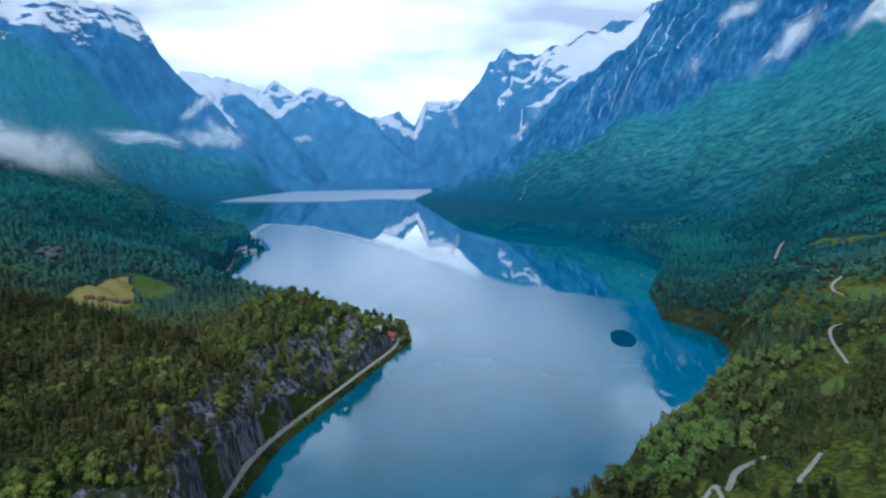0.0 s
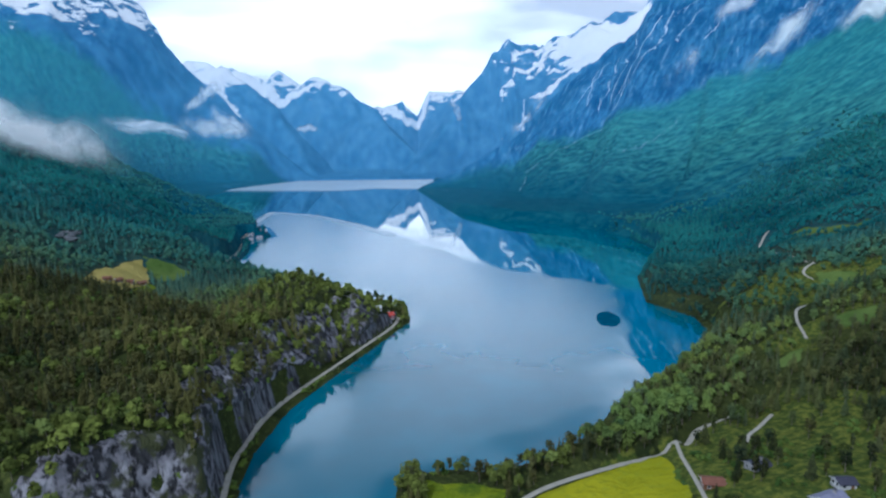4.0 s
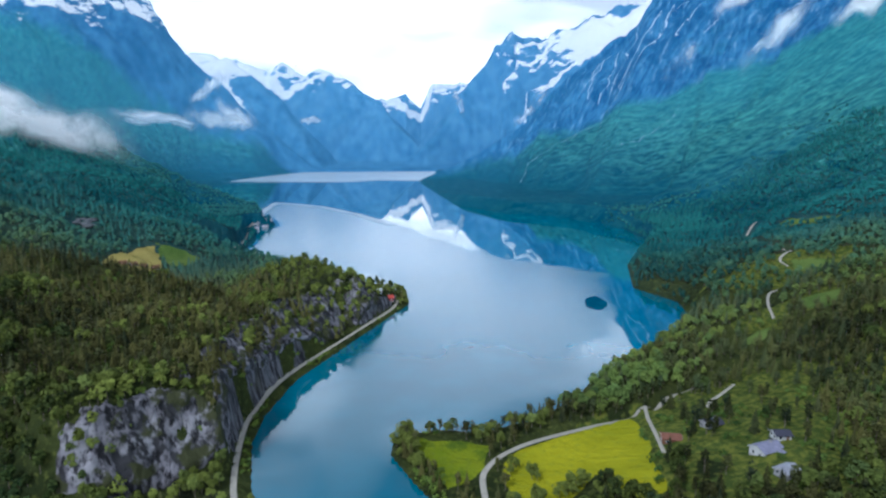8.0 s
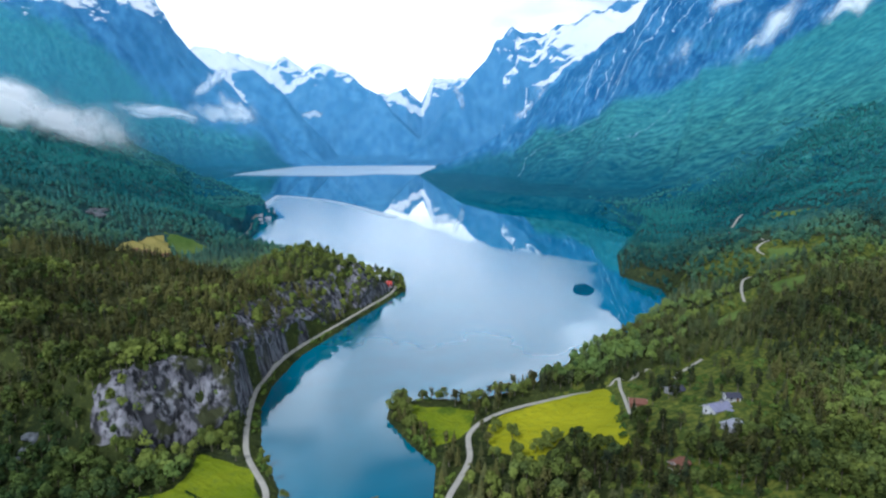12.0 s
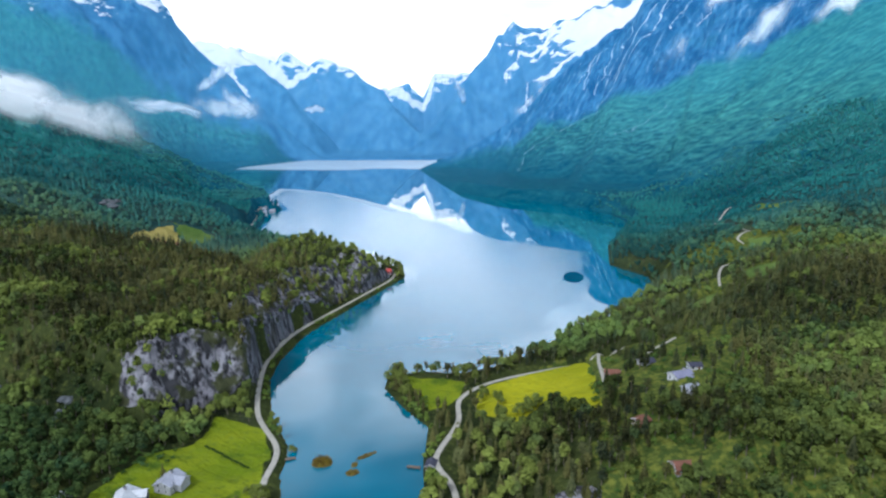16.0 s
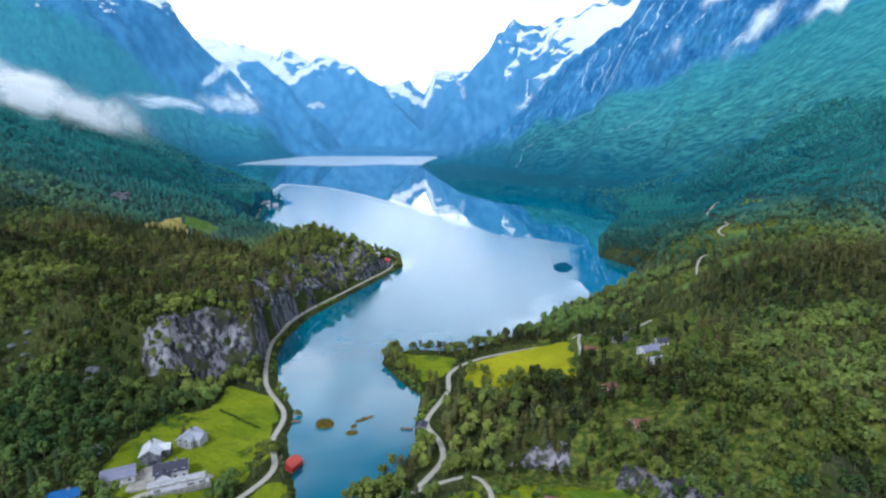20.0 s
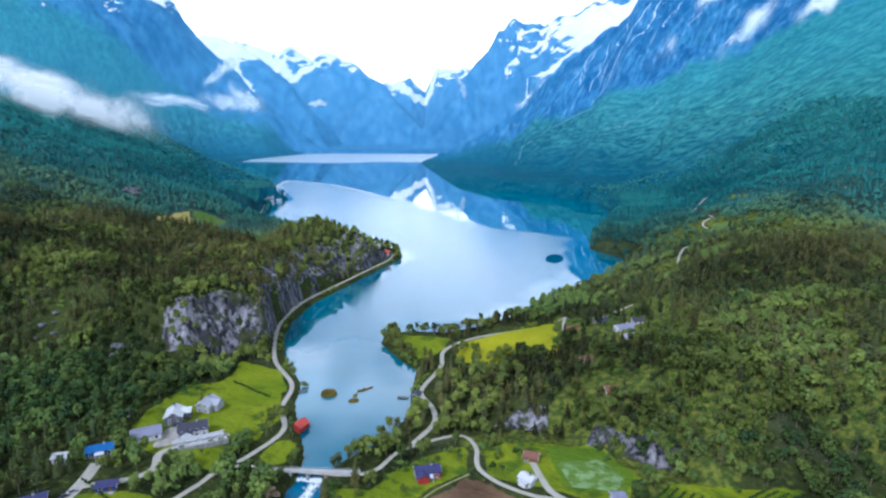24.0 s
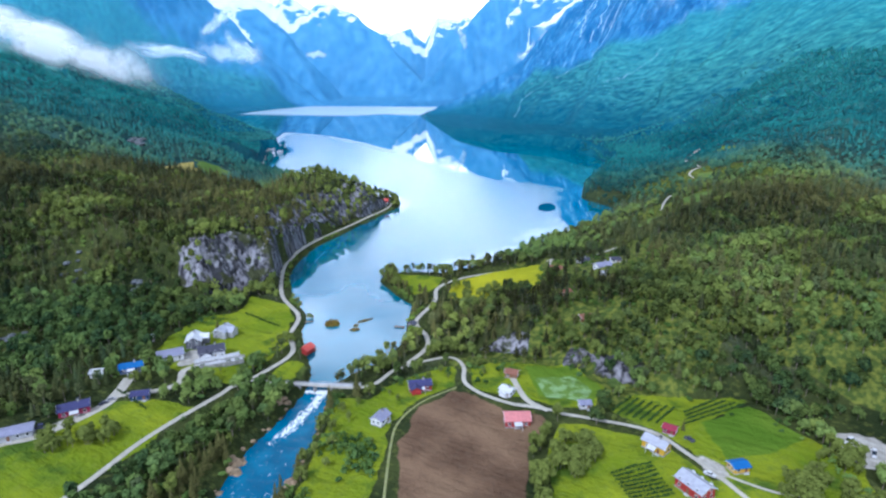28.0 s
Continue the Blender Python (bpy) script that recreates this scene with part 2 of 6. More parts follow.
    return g.mat


def water_material(name, deep, ripple=0.02):
    g = Graph(name)
    geo = g.n.new("ShaderNodeNewGeometry")
    pos = geo.outputs["Position"]
    broad = g.noise(pos, 0.012, 3)
    painted_glare = g.attribute("wind_glare").outputs["Fac"]
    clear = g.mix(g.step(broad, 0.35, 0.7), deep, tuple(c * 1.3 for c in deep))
    # pale sky reflection painted into the base colour where wind ruffles the water
    g.l.new(g.mix(g.math("MULTIPLY", painted_glare, 0.8), clear, (0.62, 0.68, 0.74)), g.b.inputs["Base Color"])
    ripples = g.attribute("ruffle").outputs["Fac"]
    g.b.inputs["IOR"].default_value = 1.36
    g.b.inputs["Specular IOR Level"].default_value = 0.5
    g.b.inputs["Coat IOR"].default_value = 1.45
    g.put(g.b.inputs["Coat Weight"], g.math("MULTIPLY_ADD", painted_glare, -0.8, 1.0))
    windy = g.attribute("wind_glare").outputs["Fac"]
    g.put(g.b.inputs["Roughness"], g.math("MULTIPLY_ADD", windy, 0.35, g.math("MULTIPLY_ADD", ripples, 0.205, 0.015)))
    g.put(g.b.inputs["Coat Roughness"], g.math("MULTIPLY_ADD", ripples, 0.205, 0.015))
    calm = g.bump(g.noise(g.scaled(pos, (0.5, 1.0, 1.0)), 0.5, 4), ripple, 0.25)
    chop = g.bump(g.math("MULTIPLY", g.noise(pos, 0.5, 3), windy), 0.8, 0.6, calm)
    g.l.new(chop, g.b.inputs["Normal"])
    return g.mat


def leaf_material(name, dark, light, haze_dark=(0.010, 0.095, 0.115), haze_light=(0.055, 0.27, 0.25), shade=(0.011, 0.038, 0.016), bright=(0.13, 0.235, 0.065), speckle=0.3, lift=0.5):
    g = Graph(name)
    geo = g.n.new("ShaderNodeNewGeometry")
    tint = g.attribute("tint").outputs["Fac"]
    leaf = geo.outputs["Random Per Island"]
    own = g.n.new("ShaderNodeObjectInfo").outputs["Random"]
    f = g.math("MULTIPLY_ADD", leaf, speckle, g.math("MULTIPLY_ADD", tint, 0.72, g.math("MULTIPLY_ADD", own, 0.12, -0.06)))
    near = g.mix(f, dark, light)
    near = g.mix(g.math("MULTIPLY", g.attribute("hue").outputs["Fac"], 0.6), near, g.mix(f, shade, bright))
    # distant leaves get aerial haze painted into their base colour
    g.l.new(g.mix(g.attribute("haze_tint").outputs["Fac"], near, g.mix(f, haze_dark, haze_light)), g.b.inputs["Base Color"])
    g.b.inputs["Roughness"].default_value = 0.8
    g.b.inputs["Specular IOR Level"].default_value = 0.05
    lean = g.n.new("ShaderNodeVectorMath")
    lean.operation = "MULTIPLY_ADD"
    g.l.new(geo.outputs["Normal"], lean.inputs[0])
    lean.inputs[1].default_value, lean.inputs[2].default_value = (1.1 - lift,) * 3, (0, 0, lift)
    unit = g.n.new("ShaderNodeVectorMath")
    unit.operation = "NORMALIZE"
    g.l.new(lean.outputs[0], unit.inputs[0])
    g.l.new(unit.outputs[0], g.b.inputs["Normal"])
    return g.mat


M_GROUND = ground_material()
def river_material():
    g = Graph("river_water")
    geo = g.n.new("ShaderNodeNewGeometry")
    pos = geo.outputs["Position"]
    torn = g.noise(g.scaled(pos, (0.9, 0.35, 0.9)), 1.0, 6, 0.7)
    f = g.step(g.math("ADD", g.attribute("foam").outputs["Fac"], g.math("MULTIPLY", g.math("SUBTRACT", torn, 0.5), 2.8)), 0.45, 1.0)
    deep = g.mix(g.step(g.noise(pos, 0.08, 4), 0.35, 0.7), (0.004, 0.09, 0.185), (0.010, 0.15, 0.275))
    g.l.new(g.mix(f, deep, (0.85, 0.9, 0.93)), g.b.inputs["Base Color"])
    g.put(g.b.inputs["Roughness"], g.math("MULTIPLY_ADD", f, 0.6, 0.1))
    g.b.inputs["IOR"].default_value = 1.33
    g.l.new(g.bump(g.noise(g.scaled(pos, (0.8, 0.4, 1)), 1.0, 5, 0.6), 0.25, 0.8), g.b.inputs["Normal"])
    return g.mat


M_RIVER = river_material()
M_WATER = water_material("lake_water", (0.0005, 0.125, 0.20))
M_LEAF = leaf_material("broad_leaves", (0.013, 0.022, 0.006), (0.25, 0.30, 0.06))
M_NEEDLE = leaf_material("needles", (0.009, 0.014, 0.006), (0.17, 0.165, 0.05), shade=(0.007, 0.022, 0.012), bright=(0.06, 0.11, 0.04))
# far-slope leaves: lightened against their own shading, haze blue painted in
M_HAZED_SLOPE = leaf_material("hazed_slope_leaves", (0.012, 0.026, 0.007), (0.24, 0.33, 0.075), (0.016, 0.12, 0.15), (0.10, 0.37, 0.32), speckle=0.14, lift=0.85)
M_BARK = material("bark", (0.22, 0.18, 0.14), 0.9, vary=0.5, grain=0.8, bump=0.03)
M_ROAD = material("gravel_road", (0.48, 0.45, 0.38), 0.9, vary=0.25, grain=3.0, bump=0.02)
M_TRACK = material("dirt_track", (0.30, 0.29, 0.15), 0.9, grain=2.0, second=(0.19, 0.22, 0.05), bump=0.02)


# ---- the lie of the land ----
WEST_SHORE = [(-52, -46), (-54, -29), (-62, -8), (-71, 20), (-73, 43), (-90.5, 77), (-104, 120), (-106.5, 151), (-100.5, 201), (-70, 286), (-48, 346),
              (-37, 372), (-41, 405), (-62, 428), (-120, 480), (-220, 560), (-317, 634), (-282, 660), (-294, 747), (-326, 862), (-300, 880),
              (-305, 905), (-353, 1017), (-429, 1069), (-602, 1351), (-720, 1600), (-800, 1852), (-800, 2200), (-759, 2403), (-665, 2700)]
EAST_SHORE = [(-349, 2690), (-29, 2660), (-20, 2300), (-85, 1990), (21, 1241), (132, 1037), (233, 968), (296, 819), (299, 706), (215, 532), (187, 424),
              (211, 371), (204, 327), (150, 259), (121, 226), (88, 198), (71, 169), (40, 142), (12, 130), (-9, 133), (-32, 127), (-33, 108),
              (-20, 83), (-6, 62), (-8, 31), (-7, 10), (-12, -6), (-20, -20), (-34, -36), (-42, -47)]
LAKE = WEST_SHORE + EAST_SHORE
RIVER_LEFT = [(-52, -46), (-54, -58), (-59, -75), (-66, -94), (-68, -110), (-70, -128), (-74, -160), (-90, -220), (-120, -330)]
RIVER_RIGHT = [(-42, -47), (-40, -60), (-40, -75), (-42, -98), (-45, -117), (-49, -130), (-54, -160), (-68, -225), (-96, -330)]
RIVER_FALL = [0.0, -1.2, -1.7, -2.2, -2.6, -3.0, -3.6, -4.5, -6.0]

# crests: points, half width of the top, reach of the flank, how hollow the flank is
CRESTS = [
    ([(-2700, 1500, 900), (-2250, 2200, 930), (-1850, 2600, 960), (-1397, 2750, 835), (-1287, 2800, 640), (-1201, 2800, 530), (-1043, 2760, 366), (-910, 2680, 241), (-708, 2480, 49)], 10, 1.75, 1.0),
    ([(-1700, 3800, 720), (-1532, 3700, 691), (-1391, 3600, 660), (-1175, 3400, 568), (-1021, 3300, 463), (-875, 3200, 332), (-754, 3050, 176), (-630, 2850, 34)], 10, 1.0, 0.85),
    ([(-1700, 4450, 740), (-1382, 4350, 699), (-1242, 4350, 618), (-1154, 4350, 697), (-981, 4300, 631), (-806, 4250, 643), (-632, 4150, 543), (-465, 4050, 430), (-302, 3900, 252), (-127, 3700, 74)], 14, 1.15, 0.8),
    ([(-526, 4600, 445), (-258, 4600, 507), (-149, 4600, 398), (-58, 4600, 570), (185, 4600, 567), (500, 4600, 640)], 10, 1.0, 1.15),
    ([(1500, 3000, 950), (1168, 3300, 899), (941, 3500, 851), (679, 3700, 757), (455, 3750, 794), (291, 3700, 625), (162, 3600, 446), (1, 3400, 204), (-112, 3200, 84)], 14, 1.15, 1.05),
    ([(1400, 300, 760), (1330, 900, 800), (1130, 1450, 800), (850, 1680, 690), (674, 1750, 579), (592, 1800, 456), (481, 1850, 403), (391, 1900, 319), (293, 1940, 208), (139, 1980, 102), (-76, 2010, 5)], 10, 1.28, 1.5),
    ([(-900, -300, 250), (-760, 250, 210), (-650, 667, 175), (-655, 1000, 142), (-520, 1060, 66), (-400, 1030, 20)], 15, 2.4, 1.2),
    ([(-140, 62, 38), (-150, 90, 43), (-155, 155, 41), (-140, 270, 37), (-127, 340, 44), (-100, 345, 37), (-70, 375, 10)], 20, 0.85, 0.8),
    ([(-160, 112, 42), (-230, 132, 47), (-300, 160, 56), (-420, 190, 76)], 38, 1.2, 0.9),
    ([(-195, 204, 46), (-290, 262, 53), (-400, 300, 62)], 42, 1.6, 1.0),
    ([(150, -12, 33), (150, 40, 32), (200, 100, 28), (280, 165, 46), (420, 390, 64), (620, 520, 110)], 24, 3.2, 1.0),
    ([(112, -2, 22), (122, 60, 24), (125, 85, 20)], 14, 3.4, 1.0),
    ([(330, -160, 60), (300, -60, 50), (260, 20, 46)], 40, 3.2, 1.1),
]
# flat valley floor below the crags: edge, height at the edge, rise westward, steepness of the face behind it
LOWLANDS = [
    ([(-96, 92), (-112, 86), (-124, 73), (-142, 57), (-172, 54), (-215, 60), (-300, 74), (-460, 60), (-460, -420), (-58, -420), (-58, 20), (-80, 60)], 3.0, 9.0, 2.6),
    ([(-16, 4), (12, -10), (40, -17), (70, -25), (97, -46), (130, -60), (172, -62), (215, -92), (240, -420), (-28, -420), (-28, -40)], 3.2, 0.0, 0.75),
]
ROADS = {
    "lake_road": ([(-170, -260), (-150, -200), (-121, -131), (-109, -93), (-90, -56), (-77, -36), (-68, -14), (-75, 10), (-77, 38), (-97, 74), (-110, 125), (-112, 155), (-106, 203), (-75, 288), (-53, 346), (-48, 374)], 2.7, 2.4),
    "bridge_road": ([(-88, -53), (-79, -46), (-66, -48), (-24, -52), (-9, -34), (11, -22), (21, -21), (26, -31), (26, -46), (33, -57), (46, -66), (60, -72), (82, -79), (104, -88), (114, -104), (120, -117), (127, -135), (140, -170), (150, -260)], 2.2, 3.2),
    "point_road": ([(168, 187), (137, 170), (120, 160), (103, 141), (66, 127), (29, 109), (11, 88), (9, 62), (-1, 33), (-1, 22), (5, 8), (6, -8), (-4, -28)], 2.7, 3.0),
    "farm_drive": ([(-230, -118), (-166, -100), (-152, -92), (-140, -73), (-139, -60), (-141, -46)], 5.2, 4.2),
    "yard_drive": ([(-139, -63), (-121, -58), (-114, -50), (-117, -38), (-108, -31), (-92, -20)], 3.6, 4.4),
    "yard_track": ([(124, -118), (132, -124), (140, -128), (160, -134)], 1.4, 3.3),
    "hill_track": ([(101, 141), (96, 122), (92, 102), (88, 80)], 1.9, 14.0),
    "upper_track": ([(128, 128), (134, 136), (141, 142), (156, 156)], 1.8, 20.0),
    "wood_road": ([(216, 226), (230, 258), (246, 285), (266, 300)], 1.9, 24.0),
    "far_road": ([(287, 332), (289, 349), (318, 384), (335, 481), (357, 543), (411, 616)], 2.2, 34.0),
    "village_road": ([(-150, 520), (-240, 590), (-325, 628), (-297, 664), (-308, 747), (-338, 860), (-322, 900), (-365, 1020)], 4.5, 3.0),
    "field_path": ([(22, -50), (6, -63), (-4, -80), (-6, -100), (-5, -150)], 1.0, 2.2),
    "barn_drive": ([(63, -74), (55, -66), (52, -56), (50, -44)], 3.0, 4.2),
}
MEADOWS = {
    "meadow": [[(-118, 69), (-84, 56), (-79, 30), (-72, 4), (-79, -24), (-92, -46), (-112, -38), (-134, -30), (-141, -2), (-136, 26), (-116, 42)],
               [(-58, -44), (-66, -44), (-74, -36), (-66, -18), (-57, -24)],
               [(-170, -96), (-149, -88), (-122, -76), (-100, -70), (-106, -94), (-114, -116), (-122, -134), (-150, -180), (-210, -180)],
               [(-168, -98), (-150, -86), (-138, -70), (-118, -66), (-100, -72), (-112, -84), (-150, -96)], [(118, -104), (128, -102), (150, -98), (168, -92), (178, -112), (168, -150), (118, -150)],
               [(-24, 120), (17, 110), (12, 92), (-6, 76)],
               [(-38, -60), (-20, -60), (-4, -40), (20, -28), (22, -48), (-2, -68), (-8, -92), (-10, -140), (-36, -140)],
               [(52, -28), (81, -30), (95, -56), (84, -73), (66, -70), (32, -52), (30, -30)],
               [(66, -80), (100, -92), (116, -112), (122, -150), (54, -150), (56, -104)],
               [(88, -74), (102, -58), (156, -64), (130, -82), (130, -110), (118, -100), (104, -86)],
               [(-308, 418), (-294, 434), (-292, 454), (-303, 460), (-309, 436)]],
    "pasture": [[(-340, 524), (-328, 530), (-284, 516), (-290, 486), (-302, 468), (-308, 480)], [(186, 211), (203, 224), (214, 222), (200, 206)], [(238, 244), (268, 241), (257, 221), (236, 228)], [(297, 346), (320, 326), (310, 304), (288, 326)], [(388, 556), (417, 556), (459, 510), (430, 470), (390, 510)]],
    "lush": [[(129, -82), (155, -69), (167, -93), (150, -103), (128, -108)], [(58, -30), (81, -32), (93, -56), (84, -70), (62, -58)]],
    "crop": [[(62, -44), (80, -42), (88, -56), (80, -66), (66, -60)]],
    "gold": [[(20, 96), (32, 108), (66, 123), (88, 129), (89, 110), (79, 52), (68, 44), (58, 78), (42, 58), (18, 68)]],
    "stubble": [[(-346, 424), (-348, 470), (-352, 510), (-341, 521), (-326, 500), (-310, 478), (-306, 462), (-312, 424), (-326, 416)]],
    "gravel": [[(115, -107), (119, -106), (126, -110), (126, -119), (119, -122), (115, -115)], [(178, -90), (196, -92), (200, -116), (180, -112)], [(-121, -30), (-114, -24), (-116, -12), (-124, -16)], [(-166, -101), (-152, -92), (-143, -80), (-147, -77), (-158, -86), (-170, -96)]],
    "soil": [[(-3, -112), (-3, -93), (5, -68), (20, -52), (31, -59), (46, -70), (64, -78), (52, -100), (47, -130), (46, -160), (-2, -160)]],
}


def lattice(x, y, seed):
    """Smooth value noise in -1..1."""
    xi, yi = np.floor(x).astype(np.int64), np.floor(y).astype(np.int64)
    fx, fy = x - xi, y - yi
    fx, fy = fx * fx * (3 - 2 * fx), fy * fy * (3 - 2 * fy)

    def rnd(a, b):
        h = (a * 374761393 + b * 668265263 + seed * 974634323) & 0x7FFFFFFF
        h = ((h ^ (h >> 13)) * 1274126177) & 0x7FFFFFFF
        return ((h ^ (h >> 16)) & 0xFFFF) / 32767.5 - 1
    return (rnd(xi, yi) * (1 - fx) + rnd(xi + 1, yi) * fx) * (1 - fy) + (rnd(xi, yi + 1) * (1 - fx) + rnd(xi + 1, yi + 1) * fx) * fy


def fbm(x, y, size, octaves=4, seed=1):
    total, amp = 0, 1.0
    for o in range(octaves):
        total = total + amp * lattice(x / size + 17.3 * o, y / size - 9.1 * o, seed + o)
        size, amp = size / 2, amp / 2
    return total


def ridged(x, y, size, octaves=4, seed=1):
    total, amp = 0, 1.0
    for o in range(octaves):
        total = total + amp * (1 - 2 * np.abs(lattice(x / size + 11.7 * o, y / size + 5.3 * o, seed + o)))
        size, amp = size / 2, amp / 2
    return total


def smooth(v, a, b):
    u = np.clip((v - a) / (b - a), 0, 1)
    return u * u * (3 - 2 * u)


def along(x, y, pts):
    """Distance to a chain of points, and the third value and the share of the chain at the nearest place."""
    best, value, share = np.full(x.shape, 1e9), np.zeros(x.shape), np.zeros(x.shape)
    for i in range(len(pts) - 1):
        a, b = pts[i], pts[i + 1]
        dx, dy = b[0] - a[0], b[1] - a[1]
        u = np.clip(((x - a[0]) * dx + (y - a[1]) * dy) / (dx * dx + dy * dy), 0, 1)
        d = np.hypot(x - a[0] - u * dx, y - a[1] - u * dy)
        near = d < best
        best = np.where(near, d, best)
        if len(a) > 2:
            value = np.where(near, a[2] + u * (b[2] - a[2]), value)
        share = np.where(near, i + u, share)
    return best, value, share


def curve_points(pts, step):
    """A smooth chain through the points, about one every step metres."""
    p = np.array([pts[0], *pts, pts[-1]], float)
    out = []
    for i in range(1, len(p) - 2):
        n = max(2, int(np.hypot(*(p[i + 1] - p[i])[:2]) / step))
        for t in np.arange(n) / n:
            a, b, c, d = p[i - 1], p[i], p[i + 1], p[i + 2]
            out.append(0.5 * (2 * b + (c - a) * t + (2 * a - 5 * b + 4 * c - d) * t * t + (3 * b - a - 3 * c + d) * t ** 3))
    return np.array(out + [p[-1]])


def softly(x, y, pts):
    """Like along, but far from the chain its height is blended, so that flanks run into one another."""
    line = curve_points(pts, 45.0)
    d2 = [np.hypot(x - p[0], y - p[1]) for p in line]
    best = along(x, y, pts)[0]
    total, value = 0, 0
    for d, p in zip(d2, line):
        w = np.exp(-(d - best) / (0.14 * best + 8.0))
        total, value = total + w, value + w * p[2]
    return best, value / total


def inside(x, y, poly):
    hit = np.zeros(x.shape, bool)
    for (ax, ay), (bx, by) in zip(poly, poly[1:] + poly[:1]):
        cross = ((ay > y) != (by > y)) & (x < (bx - ax) * (y - ay) / (by - ay + 1e-9) + ax)
        hit ^= cross
    return hit


def signed(x, y, poly):
    """Distance to the edge of a patch, positive outside."""
    d = along(x, y, poly + poly[:1])[0]
    return np.where(inside(x, y, poly), -d, d)


ROAD_LINES = {k: curve_points(pts, 4.0) for k, (pts, w, z) in ROADS.items()}


def raw_height(x, y):
    """The land before roads and water are cut into it."""
    h = 2.2 + 0.02 * np.clip(np.hypot(x, y) - 250, 0, 2000) * (1 - 0.85 * smooth(y, 1050, 1500)) + 0.6 * fbm(x, y, 40, 3, 5)
    east = smooth(x, 0, 60) * smooth(y, -60, 40)
    h = h + east * 4 + smooth(-x, 95, 170) * 4
    plain = h
    far = smooth(np.hypot(x, y + 100), 600, 1100)
    for k, (pts, half, reach, hollow) in enumerate(CRESTS):
        wob = far * (13 * fbm(x, y, 190, 3, 40 + k)) + (1 - far) * 5 * fbm(x, y, 28, 3, 60 + k)
        d, z = softly(x + wob, y + wob, pts) if k == 0 else along(x + wob, y + wob, pts)[:2]
        big = k < 6
        jag = 1 + (0.05 * fbm(x, y, 90, 3, 80 + k) if big else 0.10 * fbm(x, y, 30, 3, 80 + k))
        u = np.clip(1 - np.maximum(d - half, 0) / (reach * np.maximum(z, 12)), 0, 1)
        f = z * jag * u ** hollow
        if big:
            f = f + smooth(d, 15, 160) * u * (13 * ridged(x, y, 330, 4, 100 + k) + (11 * ridged(x, y, 120, 3, 110 + k) if k < 5 else 0))
        soft = 8.0 if big else 3.0
        m = np.maximum(h, f)
        h = m + soft * np.exp(-np.abs(h - f) / soft) * 0.35 * (np.minimum(h, f) > 6)
    # low mounds across the wooded hills, and ribs down the eastern slope
    hills = np.maximum(smooth(x, 150, 260) * smooth(y, 190, 320) * smooth(y, 1150, 950), smooth(-x, 190, 300) * smooth(y, 360, 480) * smooth(y, 1150, 1000)) * smooth(h, 10, 24)
    h = h + hills * 5.5 * ridged(x * 0.3 + y * 0.08, y, 62, 3, 130)
    ribs = smooth(x + 0.35 * (y - 1900), -100, 100) * smooth(y, 900, 1100) * smooth(y, 2100, 1950) * smooth(h, 15, 60)
    h = h + ribs * 9.0 * ridged(0.14 * (0.9 * x - 0.43 * y), 0.43 * x + 0.9 * y, 70, 4, 140)
    for poly, base, rise, face in LOWLANDS:
        d = signed(x + 3 * fbm(x, y, 22, 2, 71), y + 4 * fbm(x, y, 18, 3, 70), poly)
        top = base + rise * smooth(-x, 95, 210) + np.maximum(d, 0) * (face if rise == 0 else face * (0.36 + 0.64 * smooth(x, -195, -165))) + 0.4 * fbm(x, y, 40, 3, 5)
        h = np.minimum(h, np.where(d < 0, np.minimum(plain + 3, top), top))
    return h


def height_parts(x, y):
    h = raw_height(x, y)
    lake = signed(x, y, LAKE)
    river = signed(x, y, RIVER_LEFT + RIVER_RIGHT[::-1])
    bank = np.where(lake > 0, 0.25 + lake * (0.28 + smooth(lake, 4, 14) * 0.9), 0)
    steep_bank = np.where(lake > 0, 0.25 + lake * (0.28 + smooth(lake, 4, 12) * 2.4), 0)
    cliff = smooth(y, 60, 90) * smooth(-x, 20, 40)
    bank = bank * (1 - cliff) + steep_bank * cliff
    gentle_bank = np.where(lake > 0, 0.25 + lake * (0.6 + 0.57 * smooth(lake, 30, 200)), 0)
    away = smooth(y, 1000, 1300)
    bank = bank * (1 - away) + gentle_bank * away
    h = np.where(lake > 0, np.minimum(h, bank), np.maximum(-9, lake * 0.35 - 0.2))
    _, _, share = along(x, y, RIVER_LEFT)
    level = np.interp(share, range(len(RIVER_FALL)), RIVER_FALL)
    bank = level + 0.4 + np.maximum(river, 0) * 0.55
    h = np.where(river > 0, np.where(y < -44, np.minimum(h, bank), h), np.minimum(h, level - 1.2))
    road = np.full(x.shape, 1e9)
    for key, (pts, width, z) in ROADS.items():
        d = along(x, y, [tuple(p) for p in ROAD_LINES[key][::2]])[0]
        road = np.minimum(road, d - width / 2)
        if key in LEVEL:
            f = 1 - smooth(d, width * 0.6, width * 0.6 + 4.5)
            f = f * (river > 2) * (lake > 0.5)
            h = h * (1 - f) + z * f
        else:
            line = ROAD_LINES[key]
            lie = raw_height(line[:, 0], line[:, 1])
            lie = np.convolve(np.pad(lie, 4, "edge"), np.ones(9) / 9, "valid")
            d, z, _ = along(x, y, [(*p, q) for p, q in zip(line, lie)])
            f = (1 - smooth(d, width * 0.7, width * 0.7 + 5)) * (lake > 0.5)
            h = h * (1 - f) + z * f
    return h, lake, river, road


LEVEL = {"lake_road", "bridge_road", "point_road", "village_road", "farm_drive", "yard_drive", "barn_drive"}


